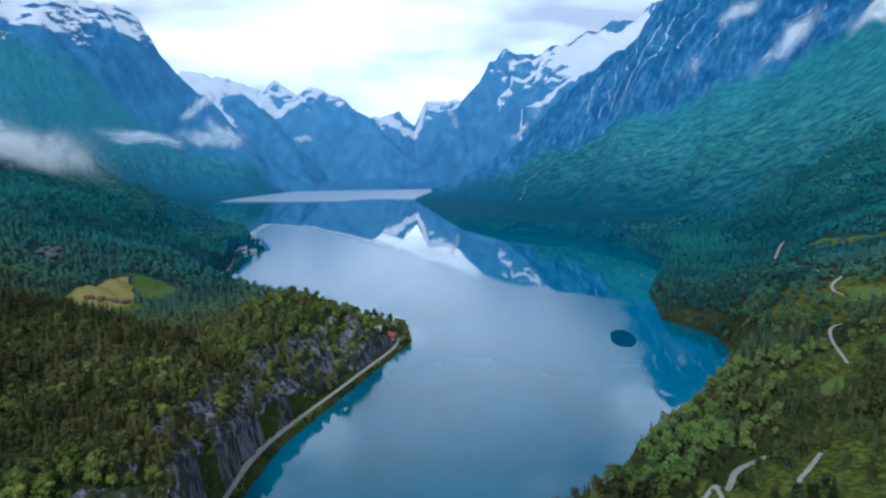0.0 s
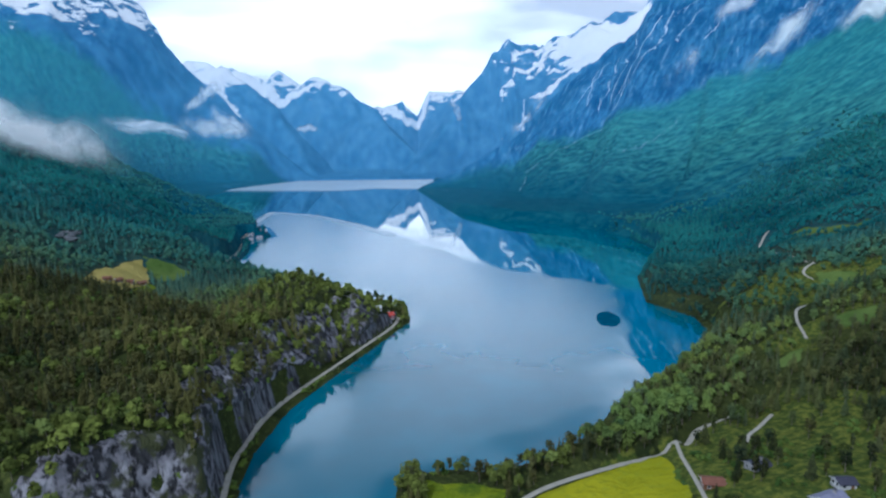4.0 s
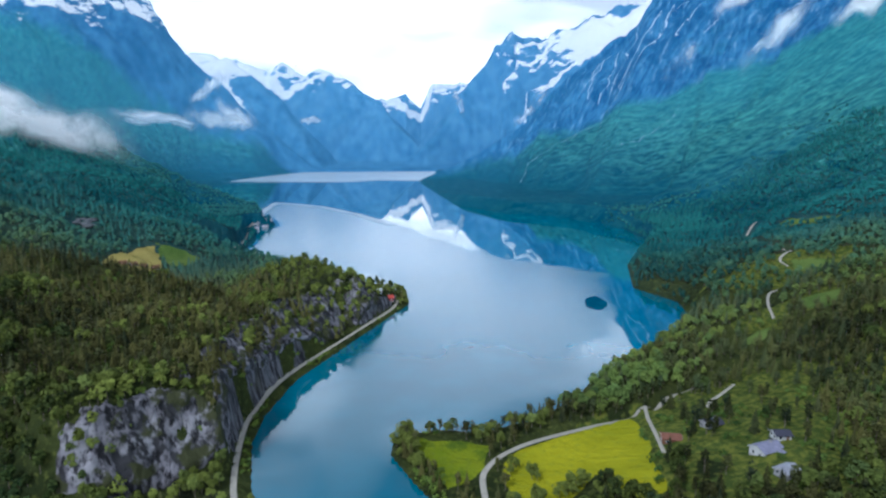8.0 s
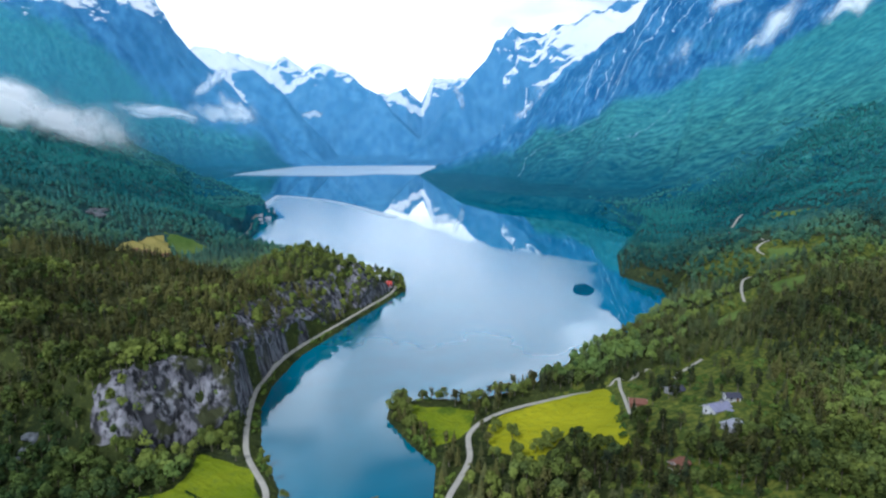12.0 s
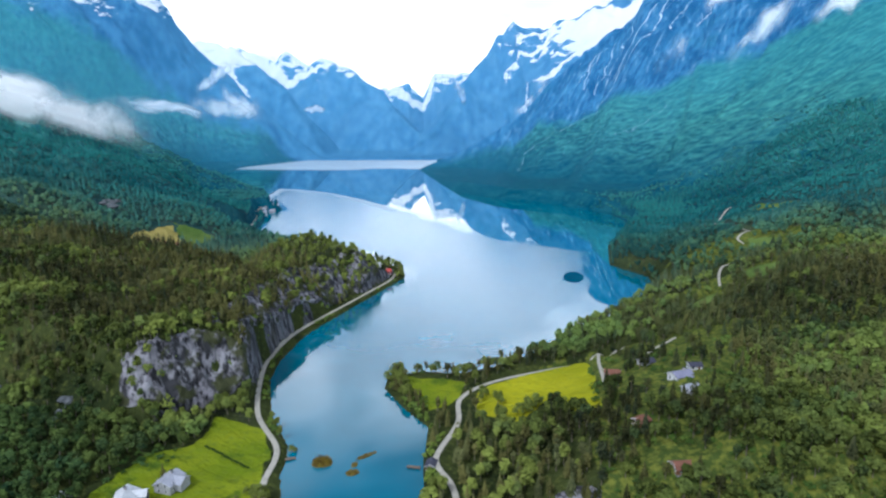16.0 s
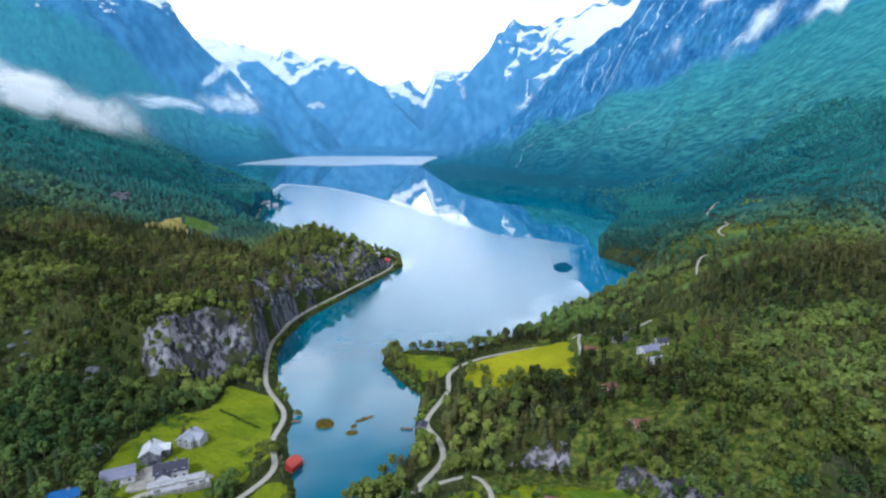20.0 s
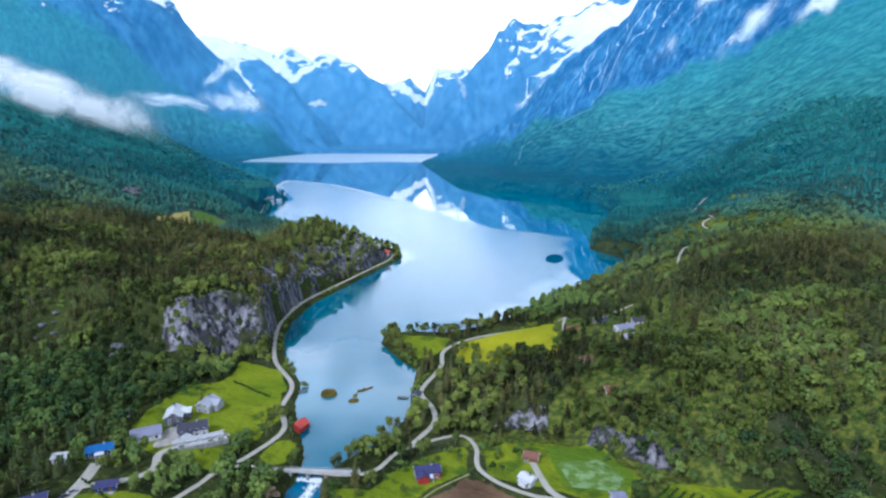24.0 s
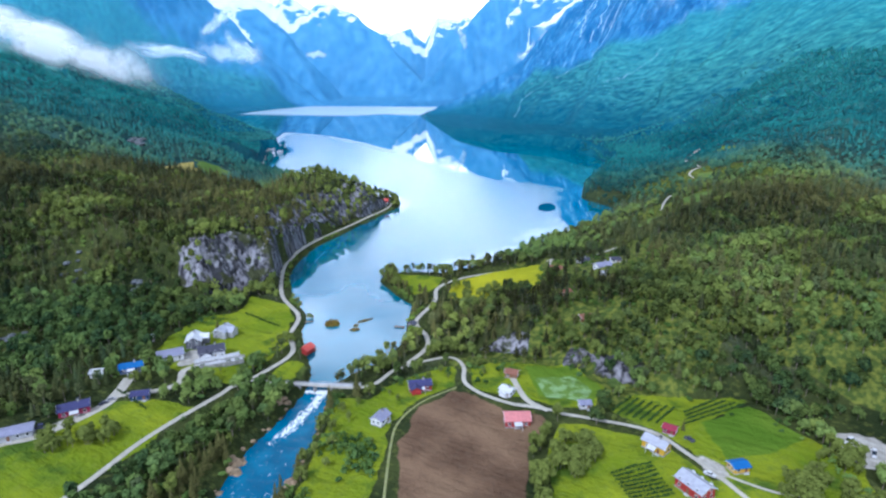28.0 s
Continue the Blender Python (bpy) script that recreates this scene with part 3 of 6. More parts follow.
def axis(stops):
    """Grid lines whose spacing grows away from the near ground: (start, end, first step, last step)."""
    out = []
    for a, b, s0, s1 in stops:
        v = a
        while v < b - 1e-6:
            out.append(v)
            v += s0 + (s1 - s0) * (v - a) / (b - a)
    return np.array(out + [stops[-1][1]])


GX = axis([(-3000, -1500, 70, 40), (-1500, -900, 20, 16), (-900, -320, 20, 4.5), (-320, 300, 2.4, 2.4), (300, 900, 4, 16), (900, 3000, 18, 60)])
GY = axis([(-700, -150, 25, 3), (-150, 230, 2.2, 2.4), (230, 700, 2.6, 8), (700, 4640, 9, 25), (4640, 4700, 20, 20)])
XX, YY = np.meshgrid(GX, GY, indexing="ij")
HH, LAKE_D, RIVER_D, ROAD_D = height_parts(XX, YY)
DIST = np.hypot(XX, YY + 100)


def sample(field, x, y):
    """A value of the land's grid at any place."""
    x, y = np.asarray(x, float), np.asarray(y, float)
    i = np.clip(np.searchsorted(GX, x) - 1, 0, len(GX) - 2)
    j = np.clip(np.searchsorted(GY, y) - 1, 0, len(GY) - 2)
    u, v = (x - GX[i]) / (GX[i + 1] - GX[i]), (y - GY[j]) / (GY[j + 1] - GY[j])
    return (field[i, j] * (1 - u) + field[i + 1, j] * u) * (1 - v) + (field[i, j + 1] * (1 - u) + field[i + 1, j + 1] * u) * v


def land(x, y):
    return float(sample(HH, x, y))


def mesh_from(name, verts, faces, mats, index=None, smooth_shade=False, attributes=()):
    """A mesh from arrays: faces all of one size."""
    me = bpy.data.meshes.new(name)
    verts, faces = np.asarray(verts, np.float32), np.asarray(faces, np.int32)
    k = faces.shape[1]
    me.vertices.add(len(verts))
    me.vertices.foreach_set("co", verts.ravel())
    me.loops.add(faces.size)
    me.loops.foreach_set("vertex_index", faces.ravel())
    me.polygons.add(len(faces))
    me.polygons.foreach_set("loop_start", np.arange(0, faces.size, k, dtype=np.int32))
    me.polygons.foreach_set("loop_total", np.full(len(faces), k, np.int32))
    for m in mats:
        me.materials.append(m)
    if index is not None:
        me.polygons.foreach_set("material_index", np.asarray(index, np.int32))
    me.polygons.foreach_set("use_smooth", np.full(len(faces), smooth_shade))
    for key, values in attributes:
        a = me.attributes.new(key, "FLOAT", "POINT")
        a.data.foreach_set("value", np.asarray(values, np.float32).ravel())
    me.update()
    me.validate()
    return me


def grid_faces(nx, ny):
    i, j = np.meshgrid(np.arange(nx - 1), np.arange(ny - 1), indexing="ij")
    a = (i * ny + j).ravel()
    return np.stack([a, a + ny, a + ny + 1, a + 1], 1)


slope_x, slope_y = np.gradient(HH, GX, GY)
SLOPE = np.hypot(slope_x, slope_y)
PATCH = {}
for key, polys in MEADOWS.items():
    near = np.full(XX.shape, 1e9)
    for poly in polys:
        near = np.minimum(near, signed(XX, YY, poly))
    PATCH[key] = near + 2.6 * fbm(XX, YY, 17, 3, 300) + 0.8 * fbm(XX, YY, 5, 2, 303)
# grows with distance; drives the haze blue painted into ground and leaves
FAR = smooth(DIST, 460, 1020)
east_side = smooth(XX, 150, 350)
massif = smooth(XX + 0.35 * (YY - 1900), -160, 40) * smooth(YY, 2150, 2050)
BARE = smooth(HH - 0.10 * (YY - 1500) - 60 * smooth(-XX, 800, 1000) * smooth(YY, 2500, 2100), 90, 260) * (1 - massif) + smooth(HH + 0.35 * (YY - 1500), 165, 275) * massif
BARE = BARE + (0.3 - 0.08 * massif) * fbm(XX, YY, 140, 4, 500) * smooth(HH, 60, 150)
west_wall = smooth(-XX, 780, 840) * smooth(YY, 1350, 1600)
BARE = BARE * (1 - west_wall) + west_wall * (smooth(HH + 1.0 * (YY - 2200), 330, 760) + 0.12 * fbm(XX, YY, 140, 4, 500))
BARE = np.maximum(BARE * np.maximum(smooth(YY, 1150, 1500), smooth(-XX, 950, 1150)) * (XX < 0) + BARE * (XX >= 0), smooth(YY, 2540, 2700)) * FAR
CRAG = smooth(SLOPE, 1.15, 1.7) * smooth(XX, -150, -134) * smooth(fbm(XX, YY, 24, 3, 340), -0.35, 0.1) * (XX < -20) * (DIST < 700)
# how far the rock is painted paler for haze, by distance
HAZE_TONE = np.interp(YY + 0.15 * np.abs(XX), [900, 2000, 2700, 3300, 4000, 4600], [0.0, 0.12, 0.3, 0.6, 0.8, 1.0])
gentle = smooth(SLOPE, 1.15, 0.55)
SNOW = FAR * smooth(YY, 900, 1700) * (smooth(HH - 60 * (XX < -1000) * (YY < 3000), 430, 640) * (0.26 + 0.40 * gentle) + smooth(HH, 560, 800) * 0.12)
SNOW = SNOW + 0.4 * smooth(XX, 620, 800) * smooth(YY, 2900, 3150) * smooth(HH, 520, 640) * smooth(along(XX, YY, CRESTS[4][0])[0], 35, 75) - 0.6 * smooth(along(XX, YY, CRESTS[4][0])[0], 60, 25) * (XX > 150) - 0.1 * smooth(XX, 0, 200) * smooth(XX, 640, 560) * (YY > 2900)
SNOW = SNOW + 0.15 * smooth(HH, 600, 700) * (YY < 2900) * (XX < -1200)
SNOW = SNOW + smooth(YY, 2900, 3300) * smooth(HH, 330, 560) * (0.12 + 0.2 * gentle)
SNOW = SNOW + 0.28 * smooth(YY, 4380, 4480) * smooth(HH, 180, 330) + 0.34 * smooth(np.hypot(XX + 1330, YY - 3550), 330, 160)
# snow lying in gullies and saddles: x, y and the half width
SNOW_RUNS = [([(-1700, 3900, 90), (-1480, 3560, 70), (-1250, 3320, 60), (-1060, 3080, 48), (-930, 2960, 34)], 1.0), ([(-1500, 4250, 90), (-1359, 4300, 110), (-1172, 4113, 60), (-1063, 4078, 40), (-960, 4130, 34), (-833, 4190, 36)], 1.0),
             ([(-473, 4620, 60), (-329, 4511, 60), (-242, 4459, 45), (-99, 4544, 50)], 1.0), ([(1060, 3080, 90), (850, 3120, 80), (722, 3177, 50), (576, 3161, 36), (480, 3300, 24)], 0.6), ([(678, 3560, 22), (542, 3500, 22), (400, 3500, 16)], 1.0)]
SCRUB = np.minimum(signed(XX, YY, [(20, -20), (100, -60), (230, -70), (330, -40), (330, 60), (240, 170), (130, 130), (96, 60), (60, 20)]), signed(XX, YY, [(86, 40), (140, 34), (180, 110), (168, 160), (120, 150), (96, 120), (90, 90)]) - 22)
EAST = signed(XX, YY, [(180, 180), (420, 240), (760, 600), (700, 900), (400, 900), (330, 700), (240, 480), (225, 330)]) + 24
SCRUB = np.minimum(SCRUB, np.maximum(EAST, -6) + 12 + 50 * fbm(XX * 0.3 + YY * 0.08, YY, 60, 3, 330))
SCRUB = SCRUB + 22 * smooth(YY, 190, 290) + 26 * fbm(XX, YY, 55, 3, 310) + 9 * fbm(XX, YY, 14, 2, 311) + 70 * smooth(FAR, 0.02, 0.35)
for run, half in (SNOW_RUNS):
    d, wide, _ = along(XX + 20 * fbm(XX, YY, 90, 3, 320), YY, run)
    SNOW = np.maximum(SNOW, 0.95 * smooth(d, wide * half, wide * half * 0.3))
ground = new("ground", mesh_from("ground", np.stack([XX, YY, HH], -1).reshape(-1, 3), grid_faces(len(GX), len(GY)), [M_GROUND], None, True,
             [("far", FAR), ("bare", BARE), ("snow", SNOW), ("crag", CRAG), ("haze_tone", HAZE_TONE), ("ribs", massif), ("scrub", 0.5 - SCRUB / 8.0)] + [(k, 0.5 - v / 3.0) for k, v in PATCH.items()]))
tagged(ground, "wooded valley ground rising to rocky snow-streaked mountains, haze painted on as blue", "ground", kind="structure")

# ---- lake and river ----
LX, LY = axis([(-900, -450, 25, 9), (-450, 330, 7, 7)]), axis([(-47, 700, 6, 9), (700, 1320, 8, 8), (1320, 2800, 12, 30)])
lx, ly = np.meshgrid(LX, LY, indexing="ij")
# far band and wave line: rougher water that also carries the painted sky glare
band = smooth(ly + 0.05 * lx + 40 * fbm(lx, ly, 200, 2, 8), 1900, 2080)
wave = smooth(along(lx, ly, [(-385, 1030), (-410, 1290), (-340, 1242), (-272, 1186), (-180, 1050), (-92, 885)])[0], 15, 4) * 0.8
# the breeze roughens the middle of the lake, up to a wave front, and leaves the bays and the lee of the shores smooth
breeze = signed(lx + 9 * fbm(lx, ly, 60, 3, 11), ly + 22 * fbm(lx, ly, 90, 3, 12), [(-330, 890), (-385, 1060), (-410, 1290), (-340, 1240), (-270, 1188), (-180, 1050), (-90, 890), (-20, 760), (60, 600), (110, 540), (182, 498), (158, 436), (150, 400), (140, 335), (132, 262), (60, 190), (-20, 100), (-60, 20), (-80, 120), (-50, 330), (-60, 460), (-200, 560), (-300, 640)])
breeze = smooth(breeze, 8, -10) * smooth(signed(lx, ly, LAKE), -3, -16)
lake = new("water", mesh_from("water", np.stack([lx, ly, lx * 0], -1).reshape(-1, 3), grid_faces(len(LX), len(LY)), [M_WATER], None, True, [("wind_glare", np.maximum(band, wave)), ("ruffle", breeze)]))
tagged(lake, "calm turquoise glacial lake mirroring sky and mountains", "lake", kind="structure")

n_r = 15
share = np.linspace(0, 1, 260)
rows = []
for chain in (RIVER_LEFT, RIVER_RIGHT):
    c = curve_points([(*p, z) for p, z in zip(chain, RIVER_FALL)], 1.5)
    u = np.linspace(0, 1, len(c))
    rows.append(np.stack([np.interp(share, u, c[:, k]) for k in range(3)], 1))
a, b = rows[0] + np.array([-1.6, 0, 0]), rows[1] + np.array([1.6, 0, 0])
w = np.linspace(0, 1, n_r)[None, :, None]
strip = a[:, None] * (1 - w) + b[:, None] * w
rx, ry = strip[..., 0], strip[..., 1]
run = along(rx, ry, [(-44, -50), (-46, -62), (-52, -78), (-58, -92)])[0]
weir = along(rx, ry, [(-54, -50), (-40, -51)])[0]
rough = smooth(ry, -48, -56)
foam = 0.72 * smooth(run, 4.2, 0.6) * smooth(ry, -100, -78) * smooth(ry, -48, -51) + smooth(weir, 2.2, 0.6) + smooth(ry, -118, -130) * smooth(ry, -165, -140) * 0.5 + 0.16 * rough
strip[..., 2] += 0.10 * fbm(rx, ry, 2.4, 3, 90) * rough + 0.35 * smooth(run, 4, 0.5) * np.abs(fbm(rx, ry, 1.8, 2, 93)) * rough
river = new("river", mesh_from("river", strip.reshape(-1, 3), grid_faces(260, n_r), [M_RIVER], None, True, [("foam", foam)]))
tagged(river, "fast blue river with white rapids below the weir", "river", kind="structure")


# ---- roads ----
def ribbon(line, width, lift, zs=None):
    p = np.array(line)[:, :2]
    t = np.gradient(p, axis=0)
    t /= np.linalg.norm(t, axis=1)[:, None] + 1e-9
    nrm = np.stack([-t[:, 1], t[:, 0]], 1)
    rows = []
    for f in (-0.5, -0.25, 0.0, 0.25, 0.5):
        q = p + nrm * width * f
        z = np.maximum(sample(HH, q[:, 0], q[:, 1]), sample(HH, p[:, 0], p[:, 1]) - 0.1)
        rows.append(np.column_stack([q, z + lift - (0.12 if abs(f) == 0.5 else 0)]))
    v = np.stack(rows, 1).reshape(-1, 3)
    return v, grid_faces(len(p), 5)


for key, (pts, width, z) in ROADS.items():
    line = curve_points(pts, 2.5)
    v, f = ribbon(line, width, 0.22)
    if key == "bridge_road":
        q = v.reshape(-1, 5, 3)
        over = (sample(RIVER_D, q[:, 2, 0], q[:, 2, 1]) < 4) & (q[:, 2, 1] > -60)
        q[over, :, 2] = 3.45
        v = q.reshape(-1, 3)
    worn = key == "field_path"
    tagged(new("road", mesh_from("road", v, f, [M_TRACK if worn else M_ROAD], None, True)), "faint dirt track worn along the ploughed field" if worn else "pale gravel road winding through the valley", "road", kind="structure")


# ---- helpers for things ----
def part(name, bm, mat, parent=None, label="", smooth_shade=False):
    """Links a bmesh as one mesh object under a thing or a part."""
    me = bpy.data.meshes.new(name)
    bmesh.ops.recalc_face_normals(bm, faces=bm.faces)
    bm.to_mesh(me)
    bm.free()
    me.materials.append(mat)
    for p in me.polygons:
        p.use_smooth = smooth_shade
    ob = new(name, me)
    ob.parent = parent
    if label:
        tagged(ob, label)
    return ob


def box_into(bm, x0, x1, y0, y1, z0, z1, bevel=0.0):
    made = bmesh.ops.create_cube(bm, size=1.0)
    for v in made["verts"]:
        v.co = Vector((x0 + (v.co.x + 0.5) * (x1 - x0), y0 + (v.co.y + 0.5) * (y1 - y0), z0 + (v.co.z + 0.5) * (z1 - z0)))
    if bevel:
        edges = list({e for v in made["verts"] for e in v.link_edges})
        bmesh.ops.bevel(bm, geom=edges, offset=bevel, segments=1, affect="EDGES")


def box(x0, x1, y0, y1, z0, z1, bevel=0.0):
    bm = bmesh.new()
    box_into(bm, x0, x1, y0, y1, z0, z1, bevel)
    return bm


def prism(profile, x0, x1):
    """A profile of (y, z) drawn out along x."""
    bm = bmesh.new()
    ends = [[bm.verts.new((x, y, z)) for y, z in profile] for x in (x0, x1)]
    for e in ends:
        bm.faces.new(e)
    for i in range(len(profile)):
        j = (i + 1) % len(profile)
        bm.faces.new((ends[0][i], ends[0][j], ends[1][j], ends[1][i]))
    return bm


def thing(name, x, y, z, turn, label, category, group=""):
    ob = new(name)
    ob.empty_display_size = 0.5
    ob.location, ob.rotation_euler = (x, y, z), (0, 0, radians(turn))
    return tagged(ob, label, category, group)


def paint(name, rgb, rough=0.7, vary=0.25, spec=0.3):
    return material(name, rgb, rough, vary=vary, grain=1.6, bump=0.01, fine=60.0, spec=spec)


P_WHITE = paint("white_boards", (0.72, 0.72, 0.74))
P_RED = paint("red_boards", (0.36, 0.035, 0.03))
P_CRIMSON = paint("crimson_boards", (0.30, 0.02, 0.07))
P_YELLOW = paint("ochre_boards", (0.62, 0.38, 0.03))
P_BLUE = paint("blue_boards", (0.03, 0.07, 0.20))
P_BROWN = paint("brown_boards", (0.22, 0.11, 0.06))
P_SLATE = paint("slate_grey_boards", (0.13, 0.13, 0.15))
P_GREY = paint("grey_boards", (0.42, 0.42, 0.44))
R_DARK = paint("dark_slate_roof", (0.06, 0.06, 0.09), 0.55)
R_NAVY = paint("navy_roof", (0.05, 0.05, 0.14), 0.55)
R_BLUE = paint("blue_sheet_roof", (0.02, 0.13, 0.38), 0.45)
R_GREY = paint("grey_sheet_roof", (0.42, 0.43, 0.50), 0.5)
R_LILAC = paint("lilac_slate_roof", (0.27, 0.27, 0.38), 0.55)
R_RED = paint("red_tile_roof", (0.60, 0.09, 0.07), 0.65)
R_CRIMSON = paint("crimson_roof", (0.28, 0.03, 0.06), 0.65)
R_PINK = paint("faded_red_roof", (0.60, 0.22, 0.22), 0.65)
R_RUST = paint("rust_roof", (0.24, 0.105, 0.07), 0.7)
R_WHITE = paint("pale_sheet_roof", (0.66, 0.67, 0.70), 0.5)
M_GLASS = material("window_glass", (0.03, 0.04, 0.06), 0.08, vary=0.4, grain=1.0, spec=0.6)
M_TRIM = paint("white_trim", (0.78, 0.78, 0.78))
M_STONE = material("grey_stone", (0.42, 0.41, 0.40), 0.9, vary=0.5, grain=1.5, bump=0.05)
M_CONCRETE = material("pale_concrete", (0.52, 0.52, 0.54), 0.85, vary=0.25, grain=3.0, bump=0.02)
M_TIMBER = material("weathered_timber", (0.24, 0.18, 0.13), 0.85, vary=0.45, grain=0.7, bump=0.02)
M_TYRE = material("black_rubber", (0.02, 0.02, 0.02), 0.8, vary=0.3, grain=0.4)


def house(name, x, y, size, wall_h, turn, wall_mat, roof_mat, label, category="house", pitch=0.55, chimney=True, wing=None, porch=False, group=""):
    """A gabled house: ridge along its length, eaves, windows in white frames, door, chimney and footing."""
    ln, wd = size
    z = float(min(sample(HH, x + a, y + b) for a in (-wd / 2, 0, wd / 2) for b in (-wd / 2, 0, wd / 2)))
    ob = thing(name, x, y, z, turn, label, category, group)
    rise = wd / 2 * pitch
    part("footing", box(-ln / 2 - 0.1, ln / 2 + 0.1, -wd / 2 - 0.1, wd / 2 + 0.1, -1.0, 0.55), M_STONE, ob)
    part("wall", prism([(-wd / 2, 0.5), (wd / 2, 0.5), (wd / 2, wall_h), (0, wall_h + rise), (-wd / 2, wall_h)], -ln / 2, ln / 2), wall_mat, ob)
    over, t = 0.55, 0.22
    drop = over * pitch
    part("roof", prism([(-wd / 2 - over, wall_h - drop + 0.05), (0, wall_h + rise + 0.05), (wd / 2 + over, wall_h - drop + 0.05), (wd / 2 + over, wall_h - drop + 0.05 + t), (0, wall_h + rise + 0.05 + t), (-wd / 2 - over, wall_h - drop + 0.05 + t)], -ln / 2 - 0.5, ln / 2 + 0.5), roof_mat, ob)
    for sx in (-1, 1):
        bm = prism([(-wd / 2 - over, wall_h - drop - 0.1), (0, wall_h + rise - 0.1), (wd / 2 + over, wall_h - drop - 0.1), (wd / 2 + over, wall_h - drop + 0.1), (0, wall_h + rise + 0.1), (-wd / 2 - over, wall_h - drop + 0.1)], sx * (ln / 2 + 0.51), sx * (ln / 2 + 0.6))
        part("bargeboard", bm, M_TRIM, ob)
    if chimney:
        ch = part("chimney", box(ln * 0.12, ln * 0.12 + 0.9, -0.45, 0.45, wall_h + rise - 0.6, wall_h + rise + 1.3), M_STONE, ob)
        part("cap", box(ln * 0.12 - 0.1, ln * 0.12 + 1.0, -0.55, 0.55, wall_h + rise + 1.3, wall_h + rise + 1.42), R_DARK, ch)
    storeys = [1.3] if wall_h < 4 else [1.3, 3.8]
    for sy in (-1, 1):
        n = max(2, int(ln / 3.2))
        for level in storeys:
            for i in range(n):
                if sy < 0 and level == storeys[0] and i == n // 2:
                    continue
                cx = -ln / 2 + ln * (i + 0.5) / n
                frame_bm = box(cx - 0.68, cx + 0.68, sy * (wd / 2 - 0.03), sy * (wd / 2 + 0.07), level - 0.1, level + 1.35)
                w = part("window", frame_bm, M_TRIM, ob)
                part("pane", box(cx - 0.52, cx + 0.52, sy * (wd / 2 + 0.04), sy * (wd / 2 + 0.085), level + 0.06, level + 1.2), M_GLASS, w)
    for sx in (-1, 1):
        for level in storeys:
            for cy in (-wd * 0.22, wd * 0.22):
                w = part("window", box(sx * (ln / 2 - 0.03), sx * (ln / 2 + 0.07), cy - 0.6, cy + 0.6, level - 0.1, level + 1.35), M_TRIM, ob)
                part("pane", box(sx * (ln / 2 + 0.04), sx * (ln / 2 + 0.085), cy - 0.45, cy + 0.45, level + 0.06, level + 1.2), M_GLASS, w)
    cx = -ln / 2 + ln * (max(2, int(ln / 3.2)) // 2 + 0.5) / max(2, int(ln / 3.2))
    part("door", box(cx - 0.55, cx + 0.55, -wd / 2 - 0.08, -wd / 2 + 0.02, 0.5, 2.55), P_BROWN, ob)
    part("step", box(cx - 0.9, cx + 0.9, -wd / 2 - 1.1, -wd / 2 - 0.12, -0.6, 0.42), M_CONCRETE, ob)
    if porch:
        part("porch_roof", prism([(-wd / 2 - 2.6, 2.5), (-wd / 2 - 0.05, 3.0), (-wd / 2 - 0.05, 3.15), (-wd / 2 - 2.6, 2.65)], -1.8, 1.8), R_WHITE, ob)
        for px in (-1.6, 1.6):
            part("post", box(px - 0.09, px + 0.09, -wd / 2 - 2.5, -wd / 2 - 2.3, -0.6, 2.55), M_TRIM, ob)
    if wing:
        wl_, ww, wx = wing
        wr = ww / 2 * pitch
        bm = prism([(-ww / 2, 0.5), (ww / 2, 0.5), (ww / 2, wall_h - 0.3), (0, wall_h - 0.3 + wr), (-ww / 2, wall_h - 0.3)], wd / 2 - 0.2, wd / 2 + wl_)
        rot = Matrix.Translation((wx, 0, 0)) @ Matrix.Rotation(radians(-90), 4, "Z")
        bmesh.ops.transform(bm, matrix=rot, verts=bm.verts)
        part("wing_wall", bm, wall_mat, ob)
        bm = prism([(-ww / 2 - over, wall_h - 0.3 - drop + 0.05), (0, wall_h - 0.3 + wr + 0.05), (ww / 2 + over, wall_h - 0.3 - drop + 0.05), (ww / 2 + over, wall_h - drop - 0.03), (0, wall_h + wr - 0.03), (-ww / 2 - over, wall_h - drop - 0.03)], 0.2, wd / 2 + wl_ + 0.4)
        bmesh.ops.transform(bm, matrix=rot, verts=bm.verts)
        part("wing_roof", bm, roof_mat, ob)
    return ob


